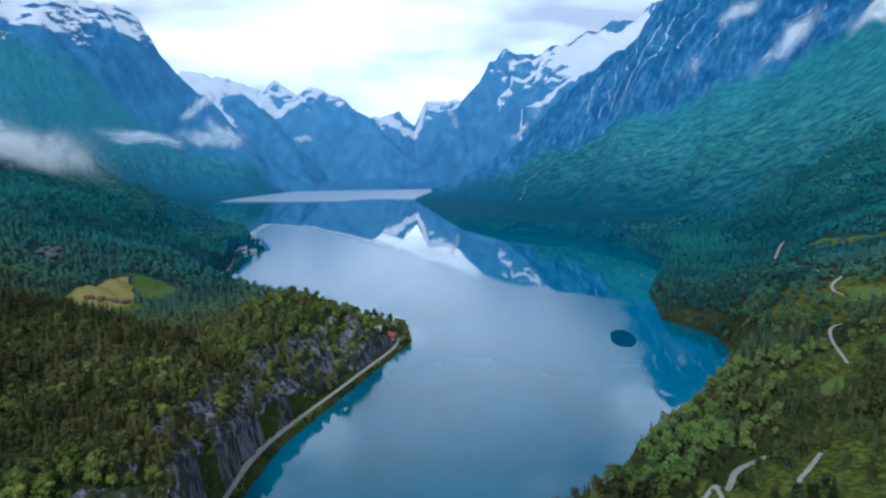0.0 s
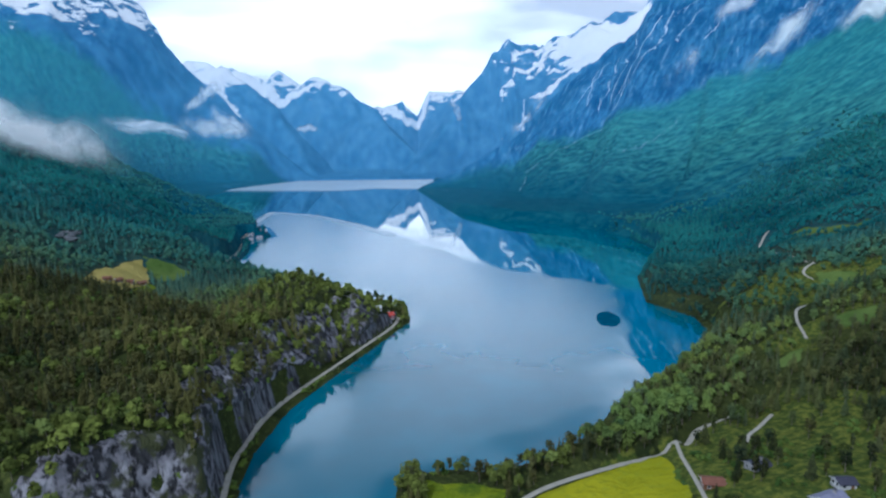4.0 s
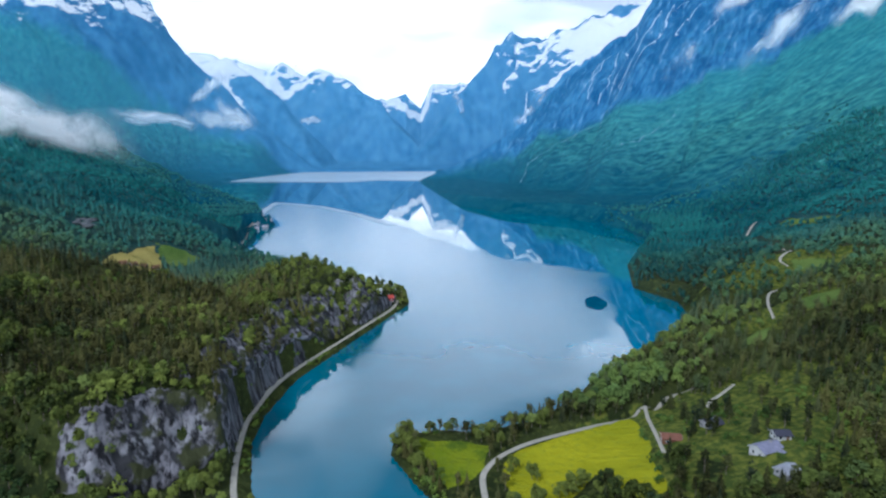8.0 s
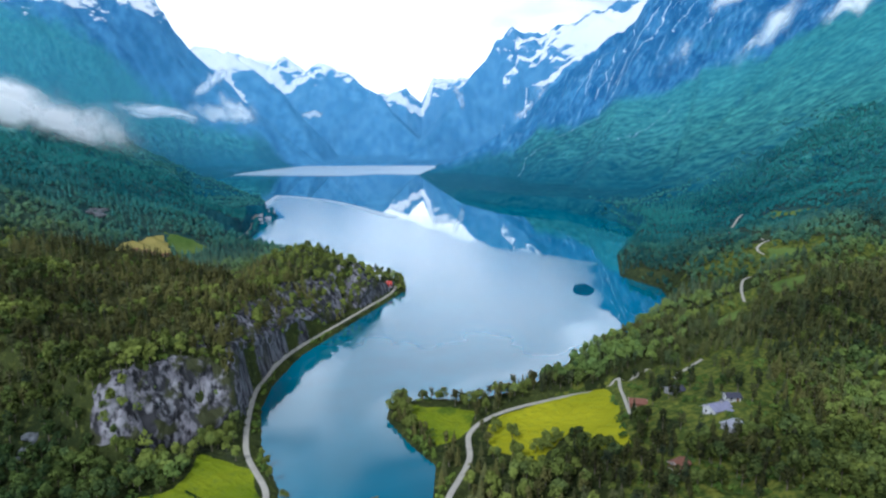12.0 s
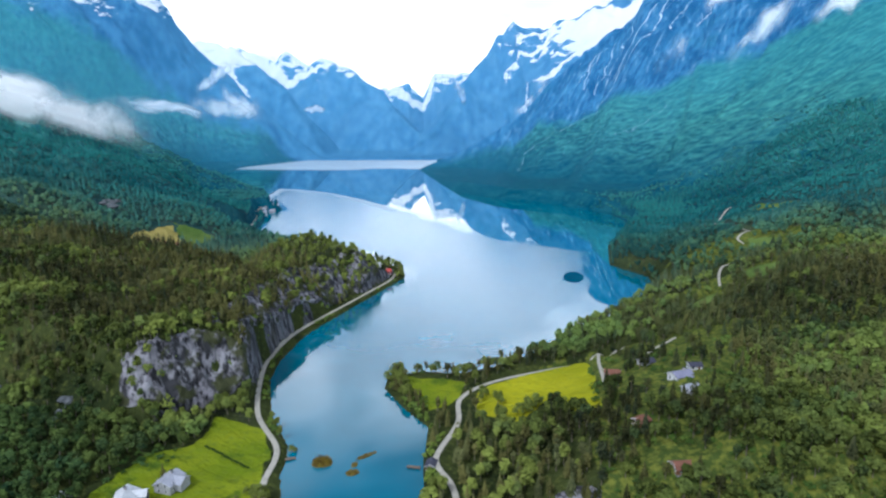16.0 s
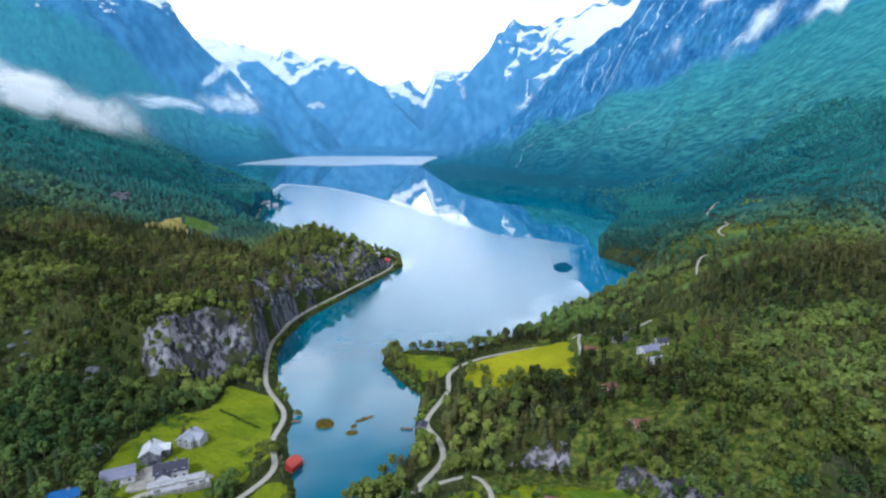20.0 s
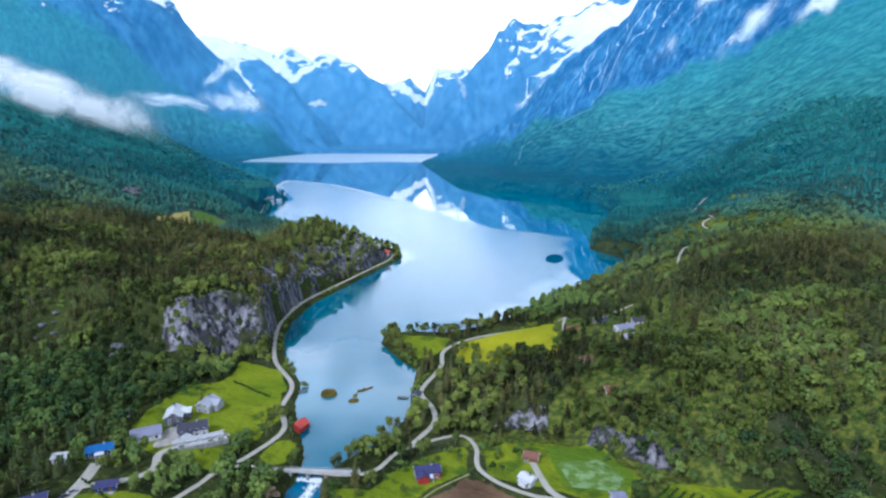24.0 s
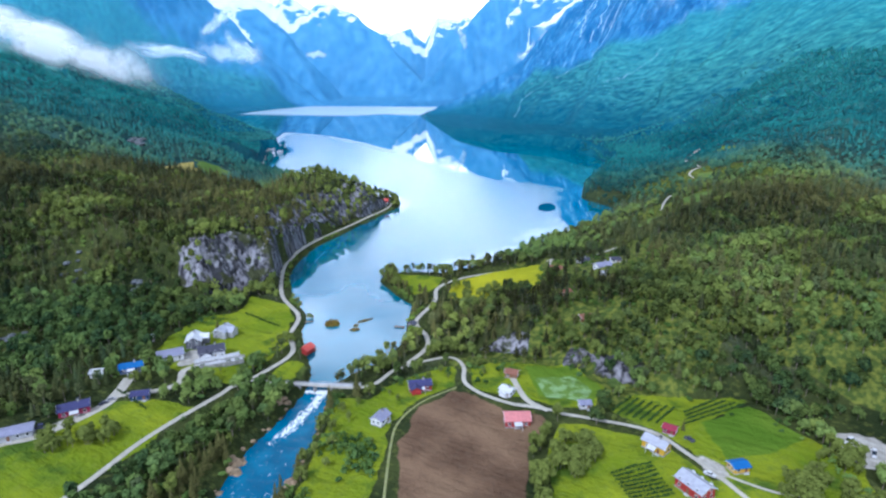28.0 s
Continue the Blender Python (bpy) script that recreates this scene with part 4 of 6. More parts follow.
HOUSES = [
    ("garage", -130, -24, (12.5, 9), 3.4, 28, P_WHITE, R_LILAC, "long white garage with a low lilac-grey roof", "garage", 0.16, False, None, False),
    ("farmhouse", -124, -7, (10, 8), 4.6, 105, P_SLATE, R_WHITE, "dark-walled two-storey farmhouse with a pale sheet roof", "house", 0.6, True, (3.5, 5, 2), False),
    ("farmhouse", -110, -19, (13, 8), 4.6, 24, P_WHITE, R_DARK, "white farmhouse with a dark slate roof above the terrace", "house", 0.6, True, (3, 5, -3), False),
    ("farmhouse", -113, 7, (9.5, 7.5), 4.4, 78, P_GREY, R_GREY, "grey house with a pale blue-grey cross-gabled roof", "house", 0.5, True, (3, 6, 1), False),
    ("cottage", -143, -39, (10.5, 6.5), 3.2, 24, P_BLUE, R_BLUE, "long cottage with a bright blue sheet roof", "house", 0.45, True, None, True),
    ("shed", -126, -64, (7.5, 5), 2.8, 14, P_BLUE, R_NAVY, "dark blue shed among trees beside the drive", "shed", 0.4, False, None, False),
    ("shed", -156, -46, (6, 5), 2.8, 10, P_WHITE, R_WHITE, "small white shed half hidden by bushes", "shed", 0.4, False, None, False),
    ("shed", -151, -4, (6, 4), 2.5, 20, P_GREY, R_WHITE, "small grey shed with a pale roof at the wood's edge", "shed", 0.35, False, None, False),
    ("longhouse", -149, -77, (12, 7), 3.6, 30, P_CRIMSON, R_NAVY, "crimson house with a dark violet roof beside the road", "house", 0.5, True, None, True),
    ("workshop", -166, -97, (20, 7), 3.0, 28, P_GREY, R_LILAC, "long grey workshop with a flat sheet roof", "workshop", 0.1, False, None, False),
    ("house", 4, -51, (10.5, 6), 3.4, 12, P_RED, R_NAVY, "rust-red house with a navy roof above the ploughed field", "house", 0.55, True, (3, 4.5, -2.5), True),
    ("cabin", -12, -80, (7.4, 5.4), 3.2, 62, P_WHITE, R_LILAC, "white cabin with a lilac slate roof on the meadow", "cabin", 0.55, True, None, False),
    ("barn", 48, -80, (10.8, 7.4), 3.6, 2, P_RED, R_PINK, "red barn with a faded pink-red roof beside the field", "barn", 0.55, False, None, True),
    ("house", 46, -58, (6, 4.8), 3.0, -42, P_WHITE, R_WHITE, "white house with pale roof and terrace above the road", "house", 0.4, True, (2, 3.4, 0), False),
    ("cottage", 50, -41, (6, 5), 2.8, -20, P_BROWN, R_RUST, "small brown cottage with a rust roof", "house", 0.5, False, None, False),
    ("shed", 80, -70, (5, 4), 2.6, 5, P_WHITE, R_LILAC, "small white shed with a lilac roof on the grass", "shed", 0.5, False, None, False),
    ("house", 102, -101, (9.5, 5.6), 3.8, -48, P_YELLOW, R_GREY, "ochre-yellow house with a grey roof beside the drive", "house", 0.6, True, None, True),
    ("shed", 112, -89, (5, 4.2), 2.6, -35, P_CRIMSON, R_CRIMSON, "red shed beside the drive", "shed", 0.45, False, None, False),
    ("barn", 108, -125, (11.5, 7.4), 4.2, -62, P_RED, R_GREY, "big red barn with a pale grey sheet roof", "barn", 0.55, False, None, False),
    ("shed", 129, -114, (6.5, 4.8), 2.8, 12, P_YELLOW, R_BLUE, "yellow shed with a blue roof by the yard", "shed", 0.35, False, None, False),
    ("house", 119, 58, (10, 7), 3.6, 20, P_WHITE, R_LILAC, "white house with a lilac roof in a wooded clearing", "house", 0.5, True, (3, 5, 2), False),
    ("cabin", 115, 95, (8, 6), 3.0, 15, P_GREY, R_DARK, "grey cabin with a dark roof in the birch wood", "cabin", 0.45, True, None, False),
    ("cabin", 95, 91, (8, 6), 3.0, -10, P_BROWN, R_RUST, "brown cabin with a rust-brown roof behind the meadow", "cabin", 0.4, False, None, False),
    ("cabin", 117, 41, (7, 5), 2.8, 25, P_GREY, R_GREY, "small grey cabin among bushes", "cabin", 0.45, False, None, False),
    ("cabin", 129, 66, (6, 5), 2.8, 0, P_WHITE, R_DARK, "small white dark-roofed cabin in the clearing", "cabin", 0.45, False, None, False),
    ("hut", 88, 22, (6, 5), 2.6, 30, P_BROWN, R_RUST, "rust-roofed wooden hut in the wood", "hut", 0.5, False, None, False),
    ("hut", 94, -9, (8, 6), 2.8, 8, P_BROWN, R_RUST, "brown hut with a rust-red roof in a clearing", "hut", 0.5, False, None, False),
    ("boat_shed", -4, 24, (5, 4), 2.4, 80, P_BROWN, R_DARK, "brown boat shed on the east shore", "shed", 0.5, False, None, False),
    ("house", -57, 364, (11, 6.5), 3.2, 20, P_RED, R_RED, "red house with an orange-red roof on the point", "house", 0.5, True, None, False),
    ("cabin", -64, 354, (6, 5), 2.6, 20, P_WHITE, R_WHITE, "white cabin on the point under the crag", "cabin", 0.45, False, None, False),
]
VILLAGE = [(-316, 872, 10), (-322, 884, 60), (-313, 888, 30), (-318, 902, 15), (-330, 874, 80), (-334, 908, 40), (-326, 853, 20)]
FAR_FARM = [(-332, 436, 20), (-324, 440, 70), (-317, 447, 10), (-309, 455, 50)]
CLEARINGS = [(h[1], h[2], 0.62 * h[3][0] + 1.5) for h in HOUSES] + [(x, y, 9) for x, y, _ in VILLAGE + FAR_FARM] + [(-104, -27, 9), (186, -102, 13), (120, 62, 10), (92, -2, 9), (104, 58, 7), (46, -13, 6), (90, -42, 7), (102, -51, 6), (-406, 496, 15)] + [(-117.5 + 5 * k + 4, -124 + 12 * k, 8) for k in range(6)] + [(106, 72, 9), (110, 48, 9), (130, 84, 9), (100, 104, 7), (128, 50, 8), (138, 66, 8), (140, 108, 8), (152, 92, 7)] + [(-237, 76, 10), (-228, -4, 9), (-190, 60, 7)]
for x, y, _ in FAR_FARM:
    CLEARINGS.append((x, y - 10, 8))
for h in HOUSES:
    house(*h)
for x, y, turn in VILLAGE:
    house("village_house", x, y, (10, 7), 3.6, turn, P_WHITE, R_GREY, "white lakeside village house with a grey roof", "house", 0.55, False, None, False, "village by the lake")
for x, y, turn in FAR_FARM:
    house("farm_building", x, y, (7.5, 5), 2.8, turn, P_BROWN, R_RUST, "dark brown farm building below the yellow field", "barn", 0.55, False, None, False, "far farm")


def boathouse(x, y, turn):
    ob = thing("boathouse", x, y, 0, turn, "red boathouse with a red roof standing over the water", "boathouse")
    part("wall", prism([(-3.6, 0.7), (3.6, 0.7), (3.6, 3.6), (0, 5.4), (-3.6, 3.6)], -4.6, 4.6), P_RED, ob)
    part("roof", prism([(-4.2, 3.3), (0, 5.5), (4.2, 3.3), (4.2, 3.55), (0, 5.75), (-4.2, 3.55)], -5.1, 5.1), R_RED, ob)
    part("slipway_door", box(4.55, 4.7, -1.6, 1.6, 0.7, 3.2), P_BROWN, ob)
    for sx in (-4.2, 0, 4.2):
        for sy in (-3.2, 3.2):
            part("pile", box(sx - 0.2, sx + 0.2, sy - 0.2, sy + 0.2, -3.0, 0.9), M_TIMBER, ob)
    part("deck", box(-4.8, 6.4, -3.8, 3.8, 0.5, 0.72), M_TIMBER, ob)
    return ob


boathouse(-61, -9, 68).scale = (0.8, 0.8, 0.85)


def bridge():
    """A beam bridge over the outlet, with abutments, piers and railings."""
    ob = thing("bridge", -46, -49.6, 0, -2.5, "pale concrete road bridge over the lake outlet", "bridge")
    part("deck", box(-22, 21, -1.45, 1.45, 3.02, 3.3), M_CONCRETE, ob)
    for sx in (-9.5, 6.5):
        part("abutment", box(sx - 1.2, sx + 1.2, -1.9, 1.9, -3.5, 3.01), M_STONE, ob)
    part("pier", box(-2.2, -1.2, -1.4, 1.4, -3.5, 3.01), M_STONE, ob)
    for sy in (-1.4, 1.4):
        rail = part("railing", box(-22, 21, sy - 0.03, sy + 0.03, 4.1, 4.17), M_CONCRETE, ob)
        part("lower_rail", box(-22, 21, sy - 0.02, sy + 0.02, 3.72, 3.77), M_CONCRETE, rail)
        for i in range(18):
            px = -21.5 + 42 * i / 17
            part("rail_post", box(px - 0.04, px + 0.04, sy - 0.04, sy + 0.04, 3.3, 4.1), M_CONCRETE, rail)


bridge()


def terrace():
    """A paved terrace in two tiers, with retaining walls, a white parapet, steps and planting beds."""
    ob = thing("terrace", -103, -27, land(-103, -27), 24, "pale grey two-tiered paved terrace with white parapets and steps", "terrace")
    part("paving", box(-12, 10, -0.6, 3.6, -1.5, 1.3, 0.1), M_CONCRETE, ob)
    part("lower_paving", box(-11, 11.5, -4.6, -0.62, -1.6, 0.35, 0.08), M_CONCRETE, ob)
    part("retaining_wall", box(-12.3, 10.3, -0.98, -0.6, -1.6, 1.32), M_STONE, ob)
    part("lower_wall", box(-11.4, 12.0, -5.05, -4.62, -1.7, 0.8), M_STONE, ob)
    part("end_wall", box(10.02, 10.4, -0.6, 3.6, -1.6, 1.9), M_STONE, ob)
    for x0 in (-12.2, -6.4, 0.9, 5.6):
        rail = part("parapet", box(x0, x0 + 4.6, -0.95, -0.75, 1.33, 2.05), M_TRIM, ob)
        part("coping", box(x0 - 0.06, x0 + 4.66, -1.0, -0.7, 2.06, 2.14), M_CONCRETE, rail)
    for k in range(5):
        part("step", box(-1.6, 0.7, -0.62 - 0.34 * (k + 1), -0.62 - 0.34 * k, 0.36, 1.3 - 0.19 * (k + 1)), M_CONCRETE, ob)
    for x0 in (-9.6, 3.0, 7.4):
        bed = part("planting_bed", box(x0, x0 + 2.6, -3.9, -2.7, 0.36, 0.72), M_STONE, ob)
        bm = bmesh.new()
        for q in range(6):
            bmesh.ops.create_icosphere(bm, subdivisions=1, radius=0.34, matrix=Matrix.Translation((x0 + 0.35 + 0.38 * q, -3.3 + 0.2 * math.sin(5 * q), 0.86 + 0.1 * math.cos(3 * q))))
        part("shrub", bm, M_BED_GREEN, bed)
    return ob


M_BED_GREEN = material("bed_green", (0.07, 0.13, 0.03), 0.9, vary=0.6, grain=0.4, bump=0.05)
terrace()


def car(x, y, turn, mat, label, length=4.3, high=1.5):
    ob = thing("car", x, y, land(x, y) + 0.05, turn, label, "car", "parked vehicles")
    h = length / 2
    body = part("body", box(-h, h, -0.85, 0.85, 0.35, 0.95, 0.12), mat, ob)
    bm = box(-h * 0.55, h * 0.45, -0.75, 0.75, 0.93, high, 0.1)
    for v in bm.verts:
        if v.co.z > 1.2:
            v.co.x *= 0.82
            v.co.y *= 0.88
    part("cabin", bm, M_GLASS, ob)
    part("roof", box(-h * 0.42, h * 0.32, -0.66, 0.66, high - 0.02, high + 0.05), mat, ob)
    for sx in (-h * 0.62, h * 0.62):
        for sy in (-0.8, 0.8):
            bm = bmesh.new()
            bmesh.ops.create_cone(bm, cap_ends=True, segments=12, radius1=0.34, radius2=0.34, depth=0.22, matrix=Matrix.Translation((sx, sy, 0.34)) @ Matrix.Rotation(radians(90), 4, "X"))
            w = part("wheel", bm, M_TYRE, ob)
            bm = bmesh.new()
            bmesh.ops.create_cone(bm, cap_ends=True, segments=10, radius1=0.19, radius2=0.19, depth=0.24, matrix=Matrix.Translation((sx, sy, 0.34)) @ Matrix.Rotation(radians(90), 4, "X"))
            part("rim", bm, P_GREY, w)


car(-155.5, -90, 28, R_NAVY, "dark blue van parked beside the road", 5.2, 2.2)
car(-158.5, -93.5, 28, P_GREY, "silver car parked beside the road")
car(-138.5, -67, 50, P_GREY, "grey car parked on the drive")
car(-140, -70, 50, R_DARK, "black car parked on the drive")
car(-121, -12, 20, R_DARK, "black car parked by the farmhouses")
car(-117, -13, 110, P_WHITE, "white car parked by the farmhouses")
car(118, -95, -50, R_DARK, "black car parked beside the drive")
car(117, -117, -40, P_WHITE, "white car parked in the farm yard")
car(184, -96, 10, P_WHITE, "white camper parked on the gravel", 6.0, 2.6)
car(188, -104, 60, P_WHITE, "white camper parked on the gravel", 6.0, 2.6)
car(86, 152, 20, P_GREY, "silver car parked on the lay-by")


def jetty(x, y, turn, length, label):
    ob = thing("jetty", x, y, 0, turn, label, "jetty")
    part("deck", box(0, length, -0.9, 0.9, 0.55, 0.72), M_TIMBER, ob)
    for i in range(int(length / 2.5) + 1):
        for sy in (-0.75, 0.75):
            part("post", box(i * 2.5, i * 2.5 + 0.2, sy - 0.1, sy + 0.1, -2.5, 1.0), M_TIMBER, ob)


jetty(72, 171, 160, 9, "dark wooden jetty reaching into the lake")
jetty(-9, 25, 170, 6, "small wooden jetty by the boat shed")
jetty(-72, 32, 20, 5, "small wooden jetty below the road")


def islet(x, y, a, b, turn, label, seed, tall):
    """A low islet of reeds and sedge on a mud bank."""
    ob = thing("islet", x, y, 0, turn, label, "islet", "reed islets")
    n = 26
    rng = random.Random(seed)
    bm = bmesh.new()
    ring = [bm.verts.new((a * math.cos(6.283 * i / n) * (1 + rng.uniform(-0.14, 0.14)), b * math.sin(6.283 * i / n) * (1 + rng.uniform(-0.14, 0.14)), -0.5)) for i in range(n)]
    top = [bm.verts.new((v.co.x * 0.82, v.co.y * 0.82, 0.22 + rng.uniform(-0.08, 0.08))) for v in ring]
    for i in range(n):
        bm.faces.new((ring[i], ring[(i + 1) % n], top[(i + 1) % n], top[i]))
    bm.faces.new(top)
    part("bank", bm, M_REED_BED, ob)
    v, f = [], []
    for i in range(int(260 * a * b / 12)):
        r, t = math.sqrt(rng.random()) * 0.86, rng.uniform(0, 6.283)
        px, py, h, w, d = a * r * math.cos(t), b * r * math.sin(t), rng.uniform(0.5, 1.2) * tall, rng.uniform(0.12, 0.3), rng.uniform(0, 6.28)
        k = len(v)
        v += [(px - w * math.cos(d), py - w * math.sin(d), 0.1), (px + w * math.cos(d), py + w * math.sin(d), 0.1), (px + rng.uniform(-0.3, 0.3), py + rng.uniform(-0.3, 0.3), h)]
        f.append((k, k + 1, k + 2))
    reeds = new("reeds", mesh_from("reeds", v, f, [M_REED]))
    reeds.parent = ob


M_REED_BED = material("reed_bed", (0.20, 0.17, 0.03), 0.9, grain=1.5, second=(0.09, 0.06, 0.02), bump=0.1)
M_REED = material("reed", (0.34, 0.26, 0.03), 0.85, grain=2.0, second=(0.14, 0.08, 0.02))
islet(-54, 30, 5.2, 4.6, 0, "round islet of brown and green reeds in the lake", 3, 2.6)
islet(-39, 22, 3.4, 2.6, 10, "small yellow-green reed islet in the lake", 4, 1.0)
islet(-34.5, 36, 6.2, 1.5, 38, "narrow curved reed bank in the lake", 5, 0.8)
islet(-39, 28.5, 1.5, 2.6, -10, "small reed tuft between the islets", 6, 0.9)


def dark_patch(x, y, a, b, turn):
    """A flat dark sheet added on the water for a patch that mirrors no bright sky."""
    n, rings = 40, 5
    rng = random.Random(8)
    edge = [1 + 0.16 * noise.noise(Vector((2.2 * math.cos(6.283 * i / n), 2.2 * math.sin(6.283 * i / n), 3.1))) + rng.uniform(-0.03, 0.03) for i in range(n)]
    v, f = [(x, y, 0.05)], []
    for r in range(1, rings + 1):
        for i in range(n):
            t = 6.283 * i / n
            px, py = a * edge[i] * math.cos(t) * r / rings, b * edge[i] * math.sin(t) * r / rings
            c, s = math.cos(radians(turn)), math.sin(radians(turn))
            v.append((x + px * c - py * s, y + px * s + py * c, 0.05 if r < rings else -0.02))
    for i in range(n):
        f.append((0, 1 + i, 1 + (i + 1) % n))
    for r in range(rings - 1):
        for i in range(n):
            p, q = 1 + r * n + i, 1 + r * n + (i + 1) % n
            f += [(p, p + n, q + n), (p, q + n, q)]
    tagged(new("dark_patch", mesh_from("dark_patch", v, f, [M_DARK_PATCH])), "dark teal sheet standing in for a calm patch of water in the bay", "water weed", kind="stuff")


# dark teal imitates the missing sky reflection in this patch
M_DARK_PATCH = material("dark_patch_colour", (0.008, 0.10, 0.17), 0.9, grain=9.0, second=(0.004, 0.06, 0.12), spec=0.02)
dark_patch(135, 371, 11, 25, -12)


# ---- trees ----
def broadleaf(rng, leaves, height=8.0, spread=2.4, size=0.75, lobes=7):
    """A trunk with limbs, and a crown of leaf clumps in several lobes."""
    heaps = [(0, 0, 0.68 * height, spread * 0.66, 0.28 * height)]
    for _ in range(lobes):
        a, r = rng.uniform(0, 6.28), rng.uniform(0.4, 0.8) * spread
        heaps.append((r * math.cos(a), r * math.sin(a), height * rng.uniform(0.34, 0.78), spread * rng.uniform(0.34, 0.58), height * rng.uniform(0.11, 0.21)))
    v, f = [], []
    for i in range(leaves):
        cx, cy, cz, r, hz = heaps[i % len(heaps)]
        d = Vector((rng.gauss(0, 1), rng.gauss(0, 1), rng.gauss(0.3, 1))).normalized()
        k = rng.uniform(0.75, 1.08)
        c = Vector((cx + d.x * r * k, cy + d.y * r * k, cz + d.z * hz * k))
        side = Matrix.Rotation(rng.uniform(0, 6.28), 3, d) @ d.orthogonal().normalized()
        tip = d.cross(side)
        lean = d * rng.uniform(-0.6, 0.6)
        s = size * rng.uniform(0.65, 1.4)
        n = len(v)
        v += [c + side * s, c - side * s * 0.5 + tip * s * 0.87 + lean * s, c - side * s * 0.5 - tip * s * 0.87 - lean * s]
        f.append((n, n + 1, n + 2))
    return np.array(v), np.array(f), *trunk_of(height * 0.72, 0.022 * height, [(l[0] * 0.8, l[1] * 0.8, l[2]) for l in heaps[1:4]] if leaves > 60 else [])


def conifer(rng, tiers, boughs, height=10.0, spread=1.9):
    """A straight trunk with ragged tiers of drooping boughs."""
    v, f = [], []
    for t in range(tiers):
        u = t / (tiers - 1)
        z, r = height * (0.14 + 0.84 * u), spread * (1 - u) ** 0.85 + 0.12
        turn = rng.uniform(0, 6.28)
        for b in range(boughs):
            a = turn + 6.283 * (b + rng.uniform(-0.3, 0.3)) / boughs
            rr = r * rng.uniform(0.62, 1.25)
            w = 0.85 * rr * 6.283 / boughs + 0.12
            k = len(v)
            dx, dy = math.cos(a), math.sin(a)
            v += [(0.04 * dx, 0.04 * dy, z + height * rng.uniform(0.05, 0.09)), (dx * rr - dy * w * 0.5, dy * rr + dx * w * 0.5, z - rr * rng.uniform(0.2, 0.5)),
                  (dx * rr + dy * w * 0.5, dy * rr - dx * w * 0.5, z - rr * rng.uniform(0.2, 0.5))]
            f.append((k, k + 1, k + 2))
    return np.array(v), np.array(f), *trunk_of(height * 0.97, 0.016 * height, [])


def trunk_of(height, r, limbs):
    v, f = [], []

    def tube(a, b, ra, rb, n=4):
        k = len(v)
        for c, rad in ((a, ra), (b, rb)):
            for i in range(n):
                v.append((c[0] + rad * math.cos(6.283 * i / n), c[1] + rad * math.sin(6.283 * i / n), c[2]))
        for i in range(n):
            j = (i + 1) % n
            f.append((k + i, k + j, k + n + j))
            f.append((k + i, k + n + j, k + n + i))
    tube((0, 0, -0.8), (0, 0, height), r, r * 0.25)
    for q in limbs:
        tube((0, 0, q[2] * 0.55), q, r * 0.5, r * 0.15, 3)
    return np.array(v), np.array(f)


tree_rng = random.Random(7)
BROAD = [broadleaf(tree_rng, 190, 8.0, sp, 0.62) for sp in (2.2, 2.6, 3.2)]
SLIM = [conifer(tree_rng, 11, 9, 9.5, sp) for sp in (1.5, 2.0)]
BROAD_MID = [broadleaf(tree_rng, 68, 8.2, 2.4, 0.8, 6) for _ in range(3)]
PINE = [broadleaf(tree_rng, 130, 9.5, sp, 0.56, 8) for sp in (1.5, 1.8, 2.1)]
SLIM_MID = [conifer(tree_rng, 8, 6, 10.0, 1.9) for _ in range(2)]
CLUMP = [(*broadleaf(tree_rng, 26, 7.0, 3.6, 1.9, 4)[:2], *trunk_of(4.0, 0.3, [])) for _ in range(3)]


def scatter(seed, x0, x1, y0, y1, gap):
    rng = np.random.RandomState(seed)
    x, y = np.meshgrid(np.arange(x0, x1, gap), np.arange(y0, y1, gap))
    x = x + rng.uniform(-0.48, 0.48, x.shape) * gap
    y = y + rng.uniform(-0.48, 0.48, y.shape) * gap
    return x.ravel(), y.ravel(), rng


GLADE = [(86, 40), (140, 34), (180, 110), (168, 160), (120, 150), (96, 120), (90, 90)]


def free(x, y, bank=3.0):
    """Where trees may stand: off water, roads, meadows and bare faces."""
    ok = (sample(LAKE_D, x, y) > bank) & (sample(RIVER_D, x, y) > 3) & (sample(ROAD_D, x, y) > 2.8)
    for key in ("hill_track", "upper_track", "wood_road", "far_road", "village_road"):
        ok &= along(x, y + 3, [tuple(p) for p in ROAD_LINES[key]])[0] > 6.5
    ok &= along(x, y + 3, [tuple(p) for p in ROAD_LINES["point_road"] if p[0] > 60])[0] > 6.0
    for key in PATCH:
        ok &= sample(PATCH[key], x, y) > 1.5
    ok &= (sample(SCRUB, x, y) > 0) | (y < -60) | (np.sin(x * 12.9 + y * 78.2) > np.where(inside(x, y, GLADE), 0.5, np.where(y < 190, -1.1, -0.6)))
    for cx, cy, r in CLEARINGS:
        ok &= np.hypot(x - cx, y - cy) > r
    return ok


